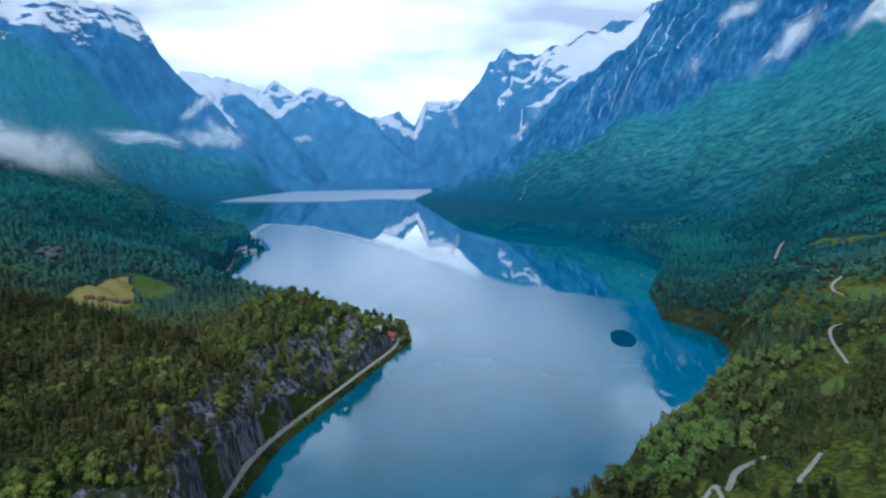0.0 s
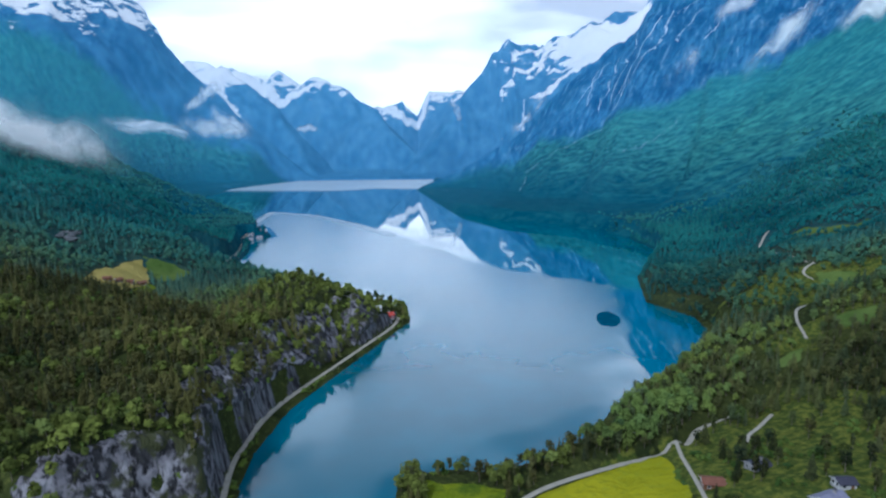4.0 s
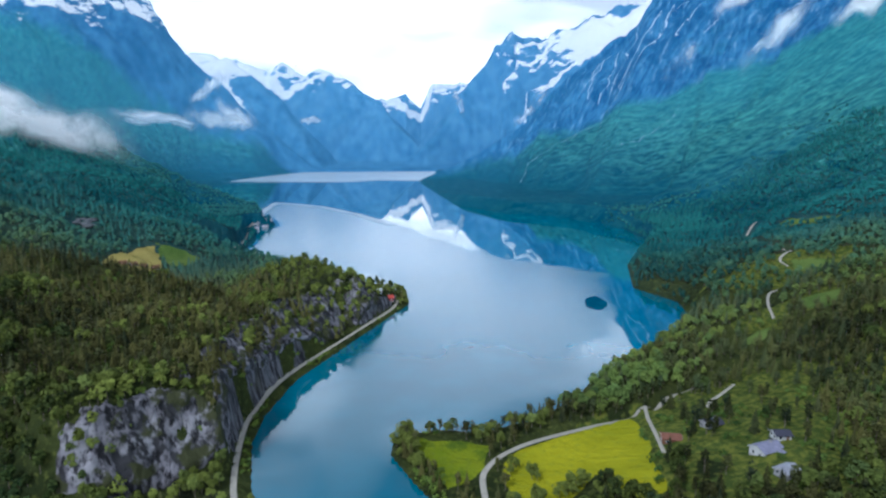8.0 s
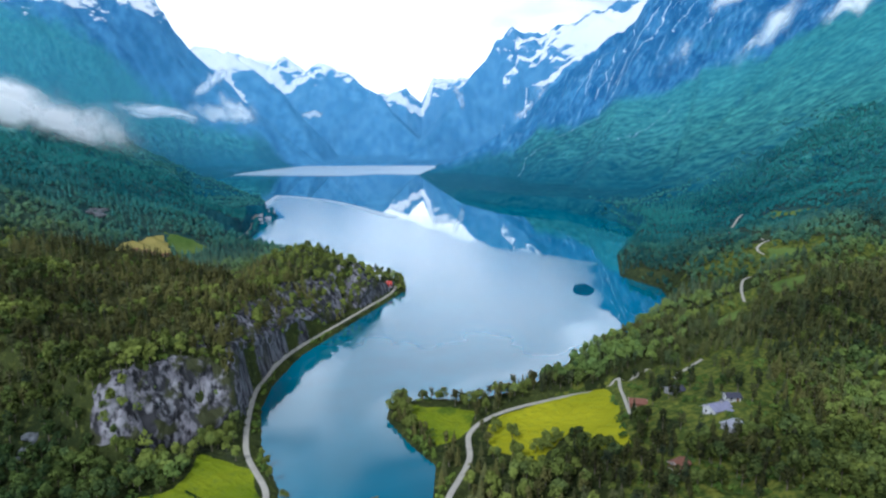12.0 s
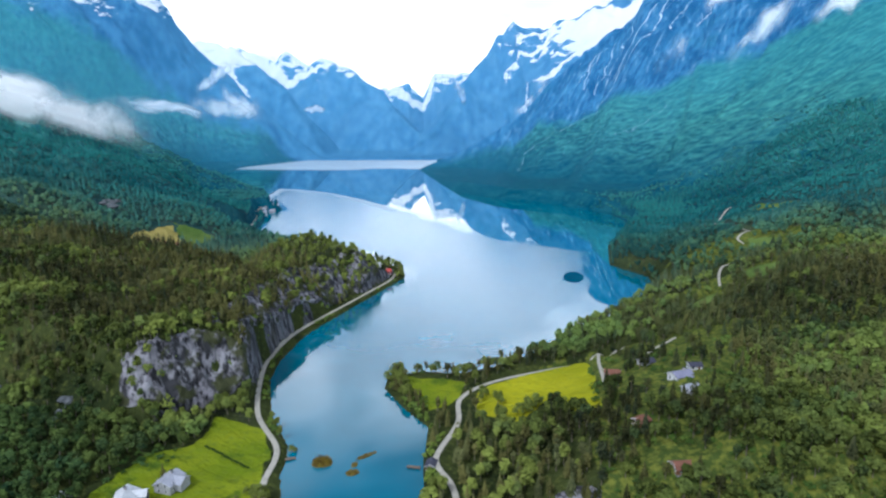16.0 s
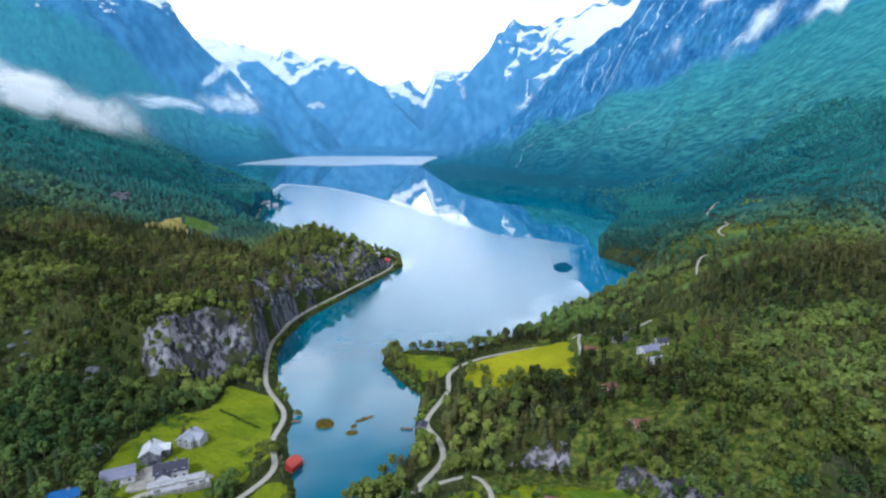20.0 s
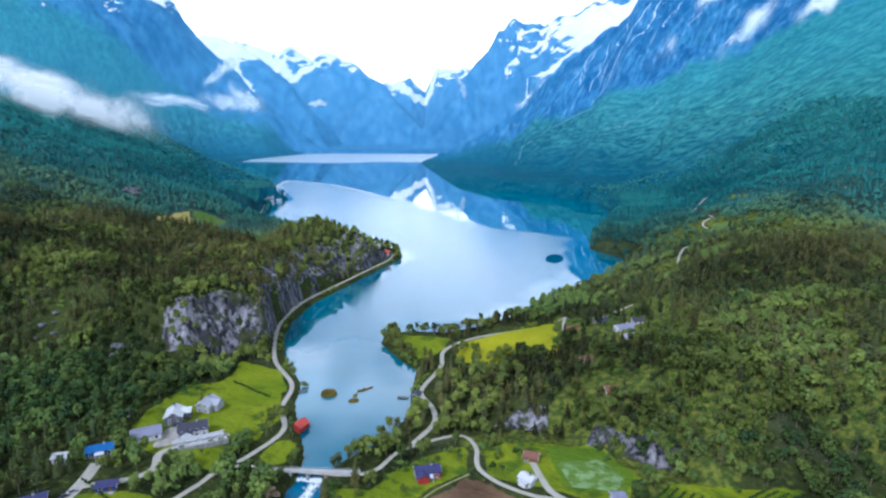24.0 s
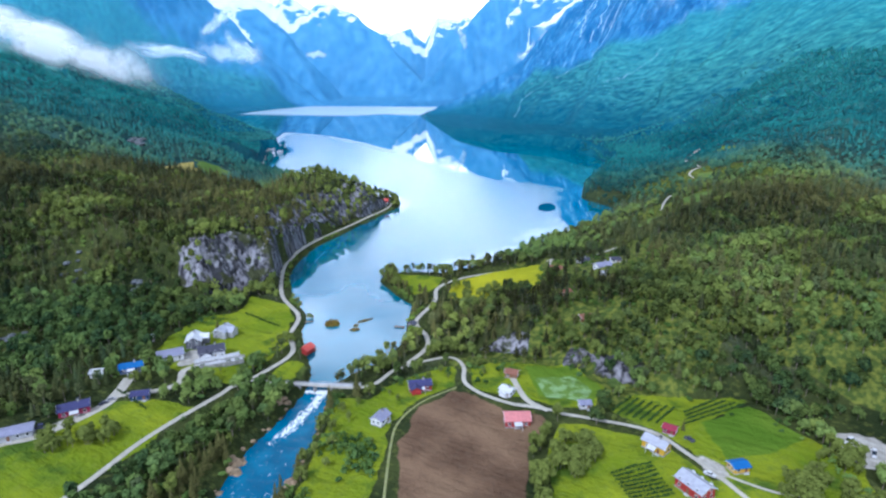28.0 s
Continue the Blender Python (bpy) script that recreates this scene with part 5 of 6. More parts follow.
def grove(name, label, x, y, rng, kinds, leaf, low, high, share=None):
    """Many trees in one mesh."""
    vs, fs, ms, ts, cs, hs, base = [], [], [], [], [], [], 0
    pick = rng.randint(0, len(kinds), len(x))
    z = sample(HH, x, y)
    for k, (cv, cf, tv, tf) in enumerate(kinds):
        for body, faces, mi in ((cv, cf, 0), (tv, tf, 1)):
            w = np.where(pick == k)[0]
            if not len(w):
                continue
            r2 = np.random.RandomState(k + 5)
            a, s = r2.uniform(0, 6.283, len(w)), r2.uniform(low, high, len(w))
            c, sn = np.cos(a)[:, None], np.sin(a)[:, None]
            px = (body[:, 0] * c - body[:, 1] * sn) * s[:, None] + x[w][:, None]
            py = (body[:, 0] * sn + body[:, 1] * c) * s[:, None] + y[w][:, None]
            pz = body[:, 2] * s[:, None] + z[w][:, None]
            n = len(body)
            vs.append(np.stack([px, py, pz], -1).reshape(-1, 3))
            fs.append((faces[None] + (np.arange(len(w)) * n)[:, None, None] + base).reshape(-1, 3))
            ms.append(np.full(len(w) * len(faces), mi))
            tint = np.clip(0.54 - 0.15 * (y[w] > 110) + 0.08 * (y[w] > 110) * (x[w] > 0) - 0.25 * (y[w] > -10) * (x[w] < -80) * (y[w] < 110) + (0.4 if kinds is not CLUMP else 0.5) * (1.4 * fbm(x[w], y[w], 60, 3, 9) if kinds is not CLUMP else 1.5 * fbm(0.15 * (0.9 * x[w] - 0.43 * y[w]), 0.43 * x[w] + 0.9 * y[w], 45, 4, 9)) + r2.uniform(-0.36, 0.36, len(w)) * (1 if kinds is not CLUMP else 0.2) + 0.26 * (x[w] < -200) * (y[w] > 380) + (0.45 * smooth(z[w], 20, 190) + 0.05) * (x[w] > 0) * (y[w] > 500) + 0.12 * smooth(x[w], 40, 110) * (y[w] > -60) * (y[w] < 400) - 0.2 * smooth(x[w], 40, 70) * smooth(x[w], 190, 150) * (y[w] > -50) * smooth(y[w], 120, 80), 0, 1)
            ts.append(np.repeat(tint, n))
            # share of haze blue painted into each tree's leaves
            haze_tint = np.clip(sample(FAR, x[w], y[w]) * 1.15 + 0.24 * (x[w] < -180) * smooth(y[w], 350, 470) + 0.46 * (x[w] > 150) * smooth(y[w], 190, 420) + r2.uniform(-0.12, 0.08, len(w)), 0, 1)
            cs.append(np.repeat(haze_tint, n))
            hue = np.clip(0.12 + 0.7 * fbm(x[w], y[w], 85, 3, 15) + r2.uniform(-0.25, 0.25, len(w)) - 0.5 * (y[w] > 90) * (x[w] < 60) + 0.2 * (y[w] > 90) * (x[w] > 60) + 0.3 * (x[w] > 130) * (y[w] < 30) + 0.5 * (y[w] < 60) * (x[w] < -60) + 0.3 * (y[w] < -40) + 0.22 * (y[w] < 60) - 0.45 * (x[w] > 50) * (x[w] < 170) * (y[w] > -40) * (y[w] < 120), 0, 1)
            hs.append(np.repeat(hue, n))
            base += len(w) * n
    me = mesh_from(name, np.concatenate(vs), np.concatenate(fs), [leaf, M_BARK], np.concatenate(ms), False, [("tint", np.concatenate(ts)), ("haze_tint", np.concatenate(cs)), ("hue", np.concatenate(hs))])
    return tagged(new(name, me), label, "forest", kind="stuff")


def in_view(x, y):
    """The wedge of valley that lies ahead of the route."""
    return np.abs(x) < 0.86 * (y + 315) + 25


def keep(x, y, ok):
    return x[ok], y[ok]


# near woods
x, y, rng = scatter(11, -480, 480, -140, 250, 4.7)
gap_noise = fbm(x, y, 34, 3, 21)
slope = sample(SLOPE, x, y)
ok = free(x, y) & in_view(x, y) & (slope < 1.15 + 2.5 * (x < -138) + 3.0 * (rng.uniform(0, 1, len(x)) < np.where(y > 110, 0.16, 0.1 + 0.9 * (fbm(x, y, 26, 2, 77) > 0.08)))) & (rng.uniform(0, 1, len(x)) < 0.92 + 0.4 * gap_noise)
x, y, slope = x[ok], y[ok], slope[ok]
mix = fbm(x, y, 60, 3, 33) + rng.uniform(-0.5, 0.5, len(x)) + smooth(sample(HH, x, y), 12, 40) * 0.35 + 0.5 * (x > 50) * (y > 110) + 0.3 * (x > 50) * (x < 125) * (y > -30) * (y <= 110) - 0.6 * (x > 130) * (y < 30)


def single_tree(name, kind, leaf, label, category):
    """One tree as a thing: trunk and crown."""
    ob = new(name)
    ob.empty_display_size = 0.5
    tagged(ob, label, category, "trees in the valley")
    for piece, v, f, mat in (("crown", kind[0], kind[1], leaf), ("trunk", kind[2], kind[3], M_BARK)):
        p = new(piece, mesh_from(piece, v, f, [mat], None, False, [("tint", np.full(len(v), 0.5))]))
        p.parent = ob
    return ob


SINGLES = [single_tree("birch_tree", k, M_LEAF, "leafy green birch tree with a full crown", "tree") for k in BROAD] + \
          [single_tree("spruce_tree", k, M_NEEDLE, "dark narrow spruce tree", "tree") for k in SLIM]
# trees that stand by themselves: x, y, kind, size
LONE = [(31, 80, 1, 1.15), (33, 78, 0, 0.8), (24, 89, 1, 1.0), (22, 84, 0, 0.8), (10, 124, 0, 0.75), (18, 127, 1, 0.85), (36, 138, 3, 0.7), (42, 142, 3, 0.8), (47, 144, 4, 0.8),
        (30, 133, 0, 0.9), (52, 148, 4, 0.9), (-33, -33, 0, 0.8), (-29, -29, 1, 0.95), (-26, -24, 2, 0.8), (-20, -12, 1, 0.9), (-16, -9, 0, 1.0), (-70, 40, 1, 0.7), (-79, 50, 0, 0.8),
        (-84, 62, 1, 0.8), (-88, 70, 0, 0.7), (-119, 14, 4, 0.7), (-114, 12, 3, 0.5), (-80, -20, 0, 0.5), (-84, -26, 1, 0.55), (-78, -12, 1, 0.6), (-82, -2, 0, 0.5), (-80, 4, 2, 0.55),
        (-99, -36, 0, 0.5), (-136, -50, 2, 0.8), (-132, -46, 1, 0.9), (-128, -52, 0, 0.8), (84, -80, 2, 0.8), (90, -82, 0, 0.6), (118, -88, 3, 0.6), (-41, 382, 0, 1.1), (-44, 392, 1, 1.2),
        (-40, 372, 2, 0.9), (-46, 401, 1, 1.1), (-50, 408, 0, 1.2), (-14, -96, 0, 0.4), (-24, -66, 1, 0.6), (-30, -72, 2, 0.7), (-26, -80, 0, 0.7), (-32, -88, 1, 0.8), (-30, -98, 2, 0.75),
        (-36, -104, 0, 0.8), (-30, -112, 1, 0.7), (-38, -120, 2, 0.9), (-6, -62, 1, 0.45), (-10, -58, 0, 0.5), (14, -34, 2, 0.5), (8, -40, 1, 0.5), (18, -42, 0, 0.45), (36, -38, 1, 0.6), (34, -30, 2, 0.7)]
for cx, cy, rad, count, seed in ((70, -104, 9, 26, 1), (63, -114, 6, 12, 2), (-141, -100, 8, 14, 3), (-24, 108, 6, 12, 4), (-27, 118, 6, 14, 5), (-20, 96, 5, 8, 6), (45, 66, 7, 10, 7), (60, 60, 6, 9, 8), (172, -108, 9, 16, 9), (150, -122, 8, 16, 11), (143, -132, 6, 10, 12), (163, -134, 7, 12, 13), (-127, -97, 7, 14, 14), (-73, 0, 3, 5, 10)):
    r3 = random.Random(seed)
    for _ in range(count):
        a, b = r3.uniform(0, 6.283), rad * math.sqrt(r3.random())
        LONE.append((cx + b * math.cos(a), cy + b * math.sin(a), r3.randrange(3), r3.uniform(0.6, 1.1)))
near = np.argsort(np.hypot(x - 5, y + 150))[: 290 - len(LONE)]
for i in near:
    LONE.append((float(x[i]), float(y[i]), int(rng.randint(0, 3)) if mix[i] < 0.2 else int(3 + rng.randint(0, 2)), float(rng.uniform(0.65, 1.25))))
x, y, mix = np.delete(x, near), np.delete(y, near), np.delete(mix, near)
first = set()
for cx, cy, kind, size in LONE:
    m = Matrix.LocRotScale((cx, cy, land(cx, cy)), Euler((0, 0, (cx * 7.1 + cy * 3.3) % 6.283)), (size, size, size * (0.9 + 0.2 * ((cx * 13.7) % 1))))
    if kind not in first:
        first.add(kind)
        SINGLES[kind].matrix_basis = m
    else:
        src = SINGLES[kind]
        s = src.scale.copy()
        src.scale = (1, 1, 1)
        copy_thing(src, m)
        src.scale = s
grove("near_birch_wood", "mixed birch and alder wood with light green crowns", *keep(x, y, mix < 0.2), rng, BROAD, M_LEAF, 0.65, 1.35)
grove("near_pine_wood", "dark olive pine and spruce wood on the slopes", *keep(x, y, mix >= 0.2), rng, SLIM + PINE, M_NEEDLE, 0.65, 1.2)
# middle distance
x, y, rng = scatter(12, -900, 900, 250, 820, 6.2)
ok = free(x, y) & in_view(x, y) & (sample(SLOPE, x, y) < 1.5) & (sample(HH, x, y) < 190)
x, y = x[ok], y[ok]
mix = fbm(x, y, 80, 3, 33) + rng.uniform(-0.5, 0.5, len(x)) + 0.1 + 0.35 * (x > 100) * (y < 450)
mix = np.where(x > 100, 0.4 * mix + 1.3 * fbm(x * 0.3 + y * 0.12, y, 62, 3, 330) + 0.1, mix)
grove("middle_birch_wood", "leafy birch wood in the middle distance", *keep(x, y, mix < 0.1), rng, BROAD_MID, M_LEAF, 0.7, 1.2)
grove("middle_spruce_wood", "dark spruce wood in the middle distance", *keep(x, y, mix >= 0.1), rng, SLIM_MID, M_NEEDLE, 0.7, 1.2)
# far slopes
x, y, rng = scatter(13, -1100, 1300, 820, 1400, 7.4)
thin = rng.uniform(0, 1, len(x)) > smooth(y + 0.25 * x + 110 * fbm(x, y, 120, 4, 81), 790, 1000) * (x > 0)
ok = thin & free(x, y, 6) & (sample(BARE, x, y) + 0.2 * fbm(x, y, 70, 3, 83) < 0.2) & ((x > 0) | (y + 110 * fbm(x, y, 120, 4, 81) < 1170)) & (sample(HH, x, y) > 1) & (np.abs(x) < 0.8 * (y + 200))
grove("slope_wood", "wood covering the far mountain slopes, haze blue and lightening painted into its leaves", *keep(x, y, ok), rng, CLUMP, M_HAZED_SLOPE, 0.45, 0.8)


# ---- crags: weathered rock faces laid over the steep ground ----
def rock_material():
    g = Graph("grey_crag")
    geo = g.n.new("ShaderNodeNewGeometry")
    pos = geo.outputs["Position"]
    slab = g.noise(g.scaled(pos, (0.12, 0.12, 0.06)), 1.0, 5, 0.55)
    crack = g.noise(g.scaled(pos, (0.32, 0.32, 0.13)), 1.0, 7, 0.62)
    blotch = g.noise(pos, 0.09, 5, 0.6)
    col = g.mix(g.step(crack, 0.40, 0.58), (0.014, 0.014, 0.017), (0.21, 0.20, 0.225))
    col = g.mix(g.step(slab, 0.52, 0.60), col, (0.04, 0.04, 0.045))
    col = g.mix(g.step(blotch, 0.49, 0.57), col, (0.05, 0.055, 0.022))
    col = g.mix(g.step(g.noise(pos, 0.05, 4), 0.55, 0.63), col, g.mix(g.step(crack, 0.40, 0.52), (0.035, 0.035, 0.04), (0.31, 0.30, 0.325)))
    g.l.new(col, g.b.inputs["Base Color"])
    g.b.inputs["Roughness"].default_value = 0.85
    g.b.inputs["Specular IOR Level"].default_value = 0.25
    g.l.new(g.bump(crack, 1.2, 0.8), g.b.inputs["Normal"])
    return g.mat


M_ROCK = rock_material()


def crag(line, depth, label, proud=1.1, seed=1, stepx=0.9, stepd=0.5, bare_run=0, face=(0.5, 1.2)):
    """A broken face: follows the ground inland (to the left of the line) with slabs and clefts standing out of it."""
    p = curve_points(line, stepx)
    t = np.gradient(p, axis=0)
    t /= np.linalg.norm(t, axis=1)[:, None] + 1e-9
    n = np.stack([-t[:, 1], t[:, 0]], 1)
    d = np.arange(0, depth, stepd)
    q = p[:, None] + n[:, None] * d[None, :, None]
    z = sample(HH, q[..., 0], q[..., 1])
    u = np.arange(len(p))[:, None] * stepx + 0 * d[None]
    cleft = ridged(u + 0.4 * z, z * 0.4, 10.0, 3, seed) * 0.7 + fbm(u, z * 1.1, 5.0, 2, seed + 7) * 0.6
    steep = smooth(np.gradient(z, axis=1) / stepd, *face)
    steep = steep * smooth(fbm(u, z * 2.0, bare_run, 3, seed + 30), -0.45, -0.05) if bare_run else steep
    rim = smooth(d, 0, 3)[None] * smooth(depth - d, 0, 3)[None] * smooth(u, 0, 12) * smooth(u[-1, 0] - u, 0, 8)
    out = (proud * (0.5 + 0.75 * cleft)) * steep * rim - 0.7 * (1 - steep * rim)
    v = np.dstack([q - n[:, None] * out[..., None] * 0.9, z + out * 0.35])
    ob = new("crag", mesh_from("crag", v.reshape(-1, 3), grid_faces(len(p), len(d)), [M_ROCK], None, False))
    return tagged(ob, label, "crag", kind="structure")


crag([(-104, 96), (-112, 87), (-124, 74), (-142, 58), (-152, 55), (-164, 55)][::-1], 26, "pale grey broken rock face above the farm", 2.0, 3)
crag([(-57, 344), (-78, 292), (-100, 240), (-110, 204), (-117, 155), (-115, 127), (-104, 96)][::-1], 30, "dark grey crag above the lake road", 2.4, 5, face=(0.55, 1.0))
crag([(74, -28), (90, -41), (112, -53)], 13, "grey rock face at the edge of the wood", 2.2, 9, face=(0.2, 0.55))
crag([(30, -13), (44, -16), (62, -21)], 14, "grey rock slab under birches", 2.0, 11, face=(0.2, 0.55))


# ---- streams down the mountain side ----
def fall_material():
    g = Graph("white_water")
    geo = g.n.new("ShaderNodeNewGeometry")
    g.l.new(g.mix(g.noise(geo.outputs["Position"], 0.06, 4), (0.42, 0.58, 0.78), (0.70, 0.82, 0.95)), g.b.inputs["Base Color"])
    g.b.inputs["Roughness"].default_value = 0.6
    return g.mat


M_FALL = fall_material()
M_SCREE = material("pale_scree", (0.24, 0.42, 0.48), 0.9, vary=0.35, grain=14.0)


def stream(a, b, width, mat, label, category, seed):
    n = 110
    t = np.linspace(0, 1, n)
    x = a[0] + (b[0] - a[0]) * t + 7 * fbm(t * 6, t * 0 + seed, 1.0, 3, seed)
    y = a[1] + (b[1] - a[1]) * t + 7 * fbm(t * 6, t * 0 - seed, 1.0, 3, seed + 3)
    w = width * (0.6 + 0.5 * np.abs(fbm(t * 9, t * 0, 1.0, 2, seed + 5)))
    rows = []
    for s in (-0.5, 0.5):
        rows.append(np.column_stack([x + s * w, y - s * w * 0.3, sample(HH, x + s * w, y - s * w * 0.3) + 4.5]))
    tagged(new(category, mesh_from(category, np.stack(rows, 1).reshape(-1, 3), grid_faces(n, 2), [mat])), label, category, kind="structure")


for k, (a, b, w) in enumerate([((740, 1600), (665, 1633), 4), ((668, 1634), (600, 1592), 5), ((602, 1593), (482, 1538), 5), ((640, 1660), (500, 1575), 3.5), ((500, 1755), (440, 1661), 3), ((545, 1720), (465, 1625), 3),
                               ((585, 1690), (490, 1600), 2.5), ((520, 1740), (420, 1690), 2.5), ((790, 1480), (690, 1480), 3), ((850, 1300), (790, 1290), 3), ((720, 1560), (640, 1540), 3)]):
    stream(a, b, w, M_FALL, "thin white waterfall down the rock wall", "waterfall", 10 + k)
for k, (a, b, w) in enumerate([((478, 1530), (348, 1591), 9), ((350, 1590), (230, 1620), 5), ((584, 1328), (430, 1325), 4), ((-1300, 1900), (-1120, 2150), 6)]):
    stream(a, b, w, M_SCREE, "pale scree gully on the mountain side", "scree", 30 + k)


# ---- mist hanging on the slopes ----
def mist_material():
    m = bpy.data.materials.new("mist")
    m.use_nodes = True
    n, l = m.node_tree.nodes, m.node_tree.links
    n.clear()
    out, mix = n.new("ShaderNodeOutputMaterial"), n.new("ShaderNodeMixShader")
    clear, half = n.new("ShaderNodeBsdfTransparent"), n.new("ShaderNodeMixShader")
    lit, thru = n.new("ShaderNodeBsdfDiffuse"), n.new("ShaderNodeBsdfTranslucent")
    lit.inputs[0].default_value = thru.inputs[0].default_value = (1.0, 1.0, 1.0, 1)
    att, geo, noi = n.new("ShaderNodeAttribute"), n.new("ShaderNodeNewGeometry"), n.new("ShaderNodeTexNoise")
    att.attribute_name = "body"
    noi.inputs["Scale"].default_value, noi.inputs["Detail"].default_value, noi.inputs["Roughness"].default_value = 0.016, 7.0, 0.62
    l.new(geo.outputs["Position"], noi.inputs["Vector"])
    a, b = n.new("ShaderNodeMath"), n.new("ShaderNodeMath")
    a.operation, b.operation, b.use_clamp = "MULTIPLY_ADD", "MULTIPLY", True
    a.inputs[1].default_value, a.inputs[2].default_value = 5.2, -1.35
    l.new(noi.outputs[0], a.inputs[0])
    l.new(a.outputs[0], b.inputs[0])
    l.new(att.outputs["Fac"], b.inputs[1])
    half.inputs[0].default_value = 0.5
    l.new(lit.outputs[0], half.inputs[1])
    l.new(thru.outputs[0], half.inputs[2])
    l.new(b.outputs[0], mix.inputs[0])
    l.new(clear.outputs[0], mix.inputs[1])
    l.new(half.outputs[0], mix.inputs[2])
    l.new(mix.outputs[0], out.inputs[0])
    return m


M_MIST = mist_material()


def mist(a, b, tall, label, seed, dense=0.8, layers=2, gap=16.0):
    """A bank of mist from a to b: billowing veils one behind the other."""
    a, b = np.array(a, float), np.array(b, float)
    n, m = 44, 18
    u, w = np.meshgrid(np.linspace(0, 1, n), np.linspace(-1, 1, m), indexing="ij")
    side = np.array([b[1] - a[1], a[0] - b[0], 0.0])
    side /= np.linalg.norm(side)
    if side[1] > 0:
        side = -side
    vs, fs, bs = [], [], []
    for k in range(layers):
        p = a + (b - a) * u[..., None] + side * ((k - layers / 2) * gap + 10 * fbm(u * 5 + k, w, 1.0, 2, seed + k)[..., None])
        p[..., 2] += w * tall * (0.75 + 0.45 * fbm(u * 4, u * 0 + k, 1.0, 2, seed + 20 + k)) + tall * 0.25 * fbm(u * 6, w * 0, 1.0, 2, seed + 2)
        edge = smooth(1 - np.abs(w), 0, 0.95) * smooth(u, 0, 0.4) * smooth(1 - u, 0, 0.4)
        body = np.clip(edge * (0.75 + 0.8 * fbm(u * np.linalg.norm(b - a) / 60, w * tall / 45, 1.0, 3, seed + 40)), 0, 1) * dense
        vs.append(p.reshape(-1, 3))
        fs.append(grid_faces(n, m) + k * n * m)
        bs.append(body.ravel())
    ob = new("mist_bank", mesh_from("mist_bank", np.concatenate(vs), np.concatenate(fs), [M_MIST], None, True, [("body", np.concatenate(bs))]))
    ob.visible_shadow = False
    return tagged(ob, label, "mist", kind="stuff")


MIST = [((-700, 420, 250), (-480, 820, 132), 42, 1.0), ((-690, 440, 268), (-535, 730, 180), 40, 1.0),
        ((-1090, 1800, 250), (-820, 1980, 205), 30, 0.62), ((-1060, 2300, 262), (-800, 2440, 220), 42, 0.75), ((-960, 2400, 300), (-790, 2470, 232), 52, 0.7),
        ((-1060, 2380, 320), (-900, 2440, 420), 40, 0.5), ((-880, 3500, 266), (-710, 3470, 276), 26, 0.85),
        ((620, 1140, 310), (730, 1040, 425), 46, 0.7), ((690, 960, 350), (790, 860, 440), 40, 0.6), ((510, 1290, 280), (580, 1230, 360), 32, 0.45), ((630, 1300, 430), (720, 1240, 485), 30, 0.5),
        ((380, 3060, 220), (560, 2940, 400), 46, 0.7), ((790, 780, 390), (940, 660, 450), 40, 0.6), ((150, 3350, 330), (60, 3300, 420), 50, 0.5)]
for k, (a, b, tall, dense) in enumerate(MIST):
    mist(a, b, tall, "white mist clinging to the mountain side", 200 + 7 * k, min(1.0, 1.3 * dense))


# ---- blue see-through sheets added between the mountain walls to stand in for haze ----
def haze_material():
    g = Graph("blue_haze")
    g.n.remove(g.b)
    clear, lit, thru = g.n.new("ShaderNodeBsdfTransparent"), g.n.new("ShaderNodeBsdfDiffuse"), g.n.new("ShaderNodeBsdfTranslucent")
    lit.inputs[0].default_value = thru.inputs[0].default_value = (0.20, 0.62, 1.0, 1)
    half, veil = g.n.new("ShaderNodeMixShader"), g.n.new("ShaderNodeMixShader")
    half.inputs[0].default_value = 0.5
    g.l.new(lit.outputs[0], half.inputs[1])
    g.l.new(thru.outputs[0], half.inputs[2])
    g.l.new(g.attribute("body").outputs["Fac"], veil.inputs[0])
    g.l.new(clear.outputs[0], veil.inputs[1])
    g.l.new(half.outputs[0], veil.inputs[2])
    g.l.new(veil.outputs[0], g.n["Material Output"].inputs[0])
    return g.mat


M_HAZE = haze_material()


def haze(y0, x0, x1, dense, seed):
    """A blue sheet added across the valley to imitate haze, fading out towards the ground, the water and the tops."""
    u, w = np.meshgrid(np.linspace(x0, x1, 130), np.linspace(0, 640, 44), indexing="ij")
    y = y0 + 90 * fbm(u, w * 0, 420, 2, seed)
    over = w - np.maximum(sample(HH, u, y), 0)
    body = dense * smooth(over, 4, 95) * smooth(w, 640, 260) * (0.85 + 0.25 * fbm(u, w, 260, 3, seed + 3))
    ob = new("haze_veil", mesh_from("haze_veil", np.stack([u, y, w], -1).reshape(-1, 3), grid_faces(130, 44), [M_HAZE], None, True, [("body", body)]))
    ob.visible_shadow = False
    tagged(ob, "thin blue see-through sheet standing in for haze across the valley", "haze", kind="stuff")


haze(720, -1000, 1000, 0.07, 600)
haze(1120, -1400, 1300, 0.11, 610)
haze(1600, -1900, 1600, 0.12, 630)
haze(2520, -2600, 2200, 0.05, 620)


# ---- planted rows, boulders and small bushes ----
M_CROP = leaf_material("crop_leaves", (0.012, 0.035, 0.010), (0.06, 0.11, 0.03))
M_BUSH = leaf_material("bush_leaves", (0.035, 0.075, 0.015), (0.22, 0.30, 0.05))


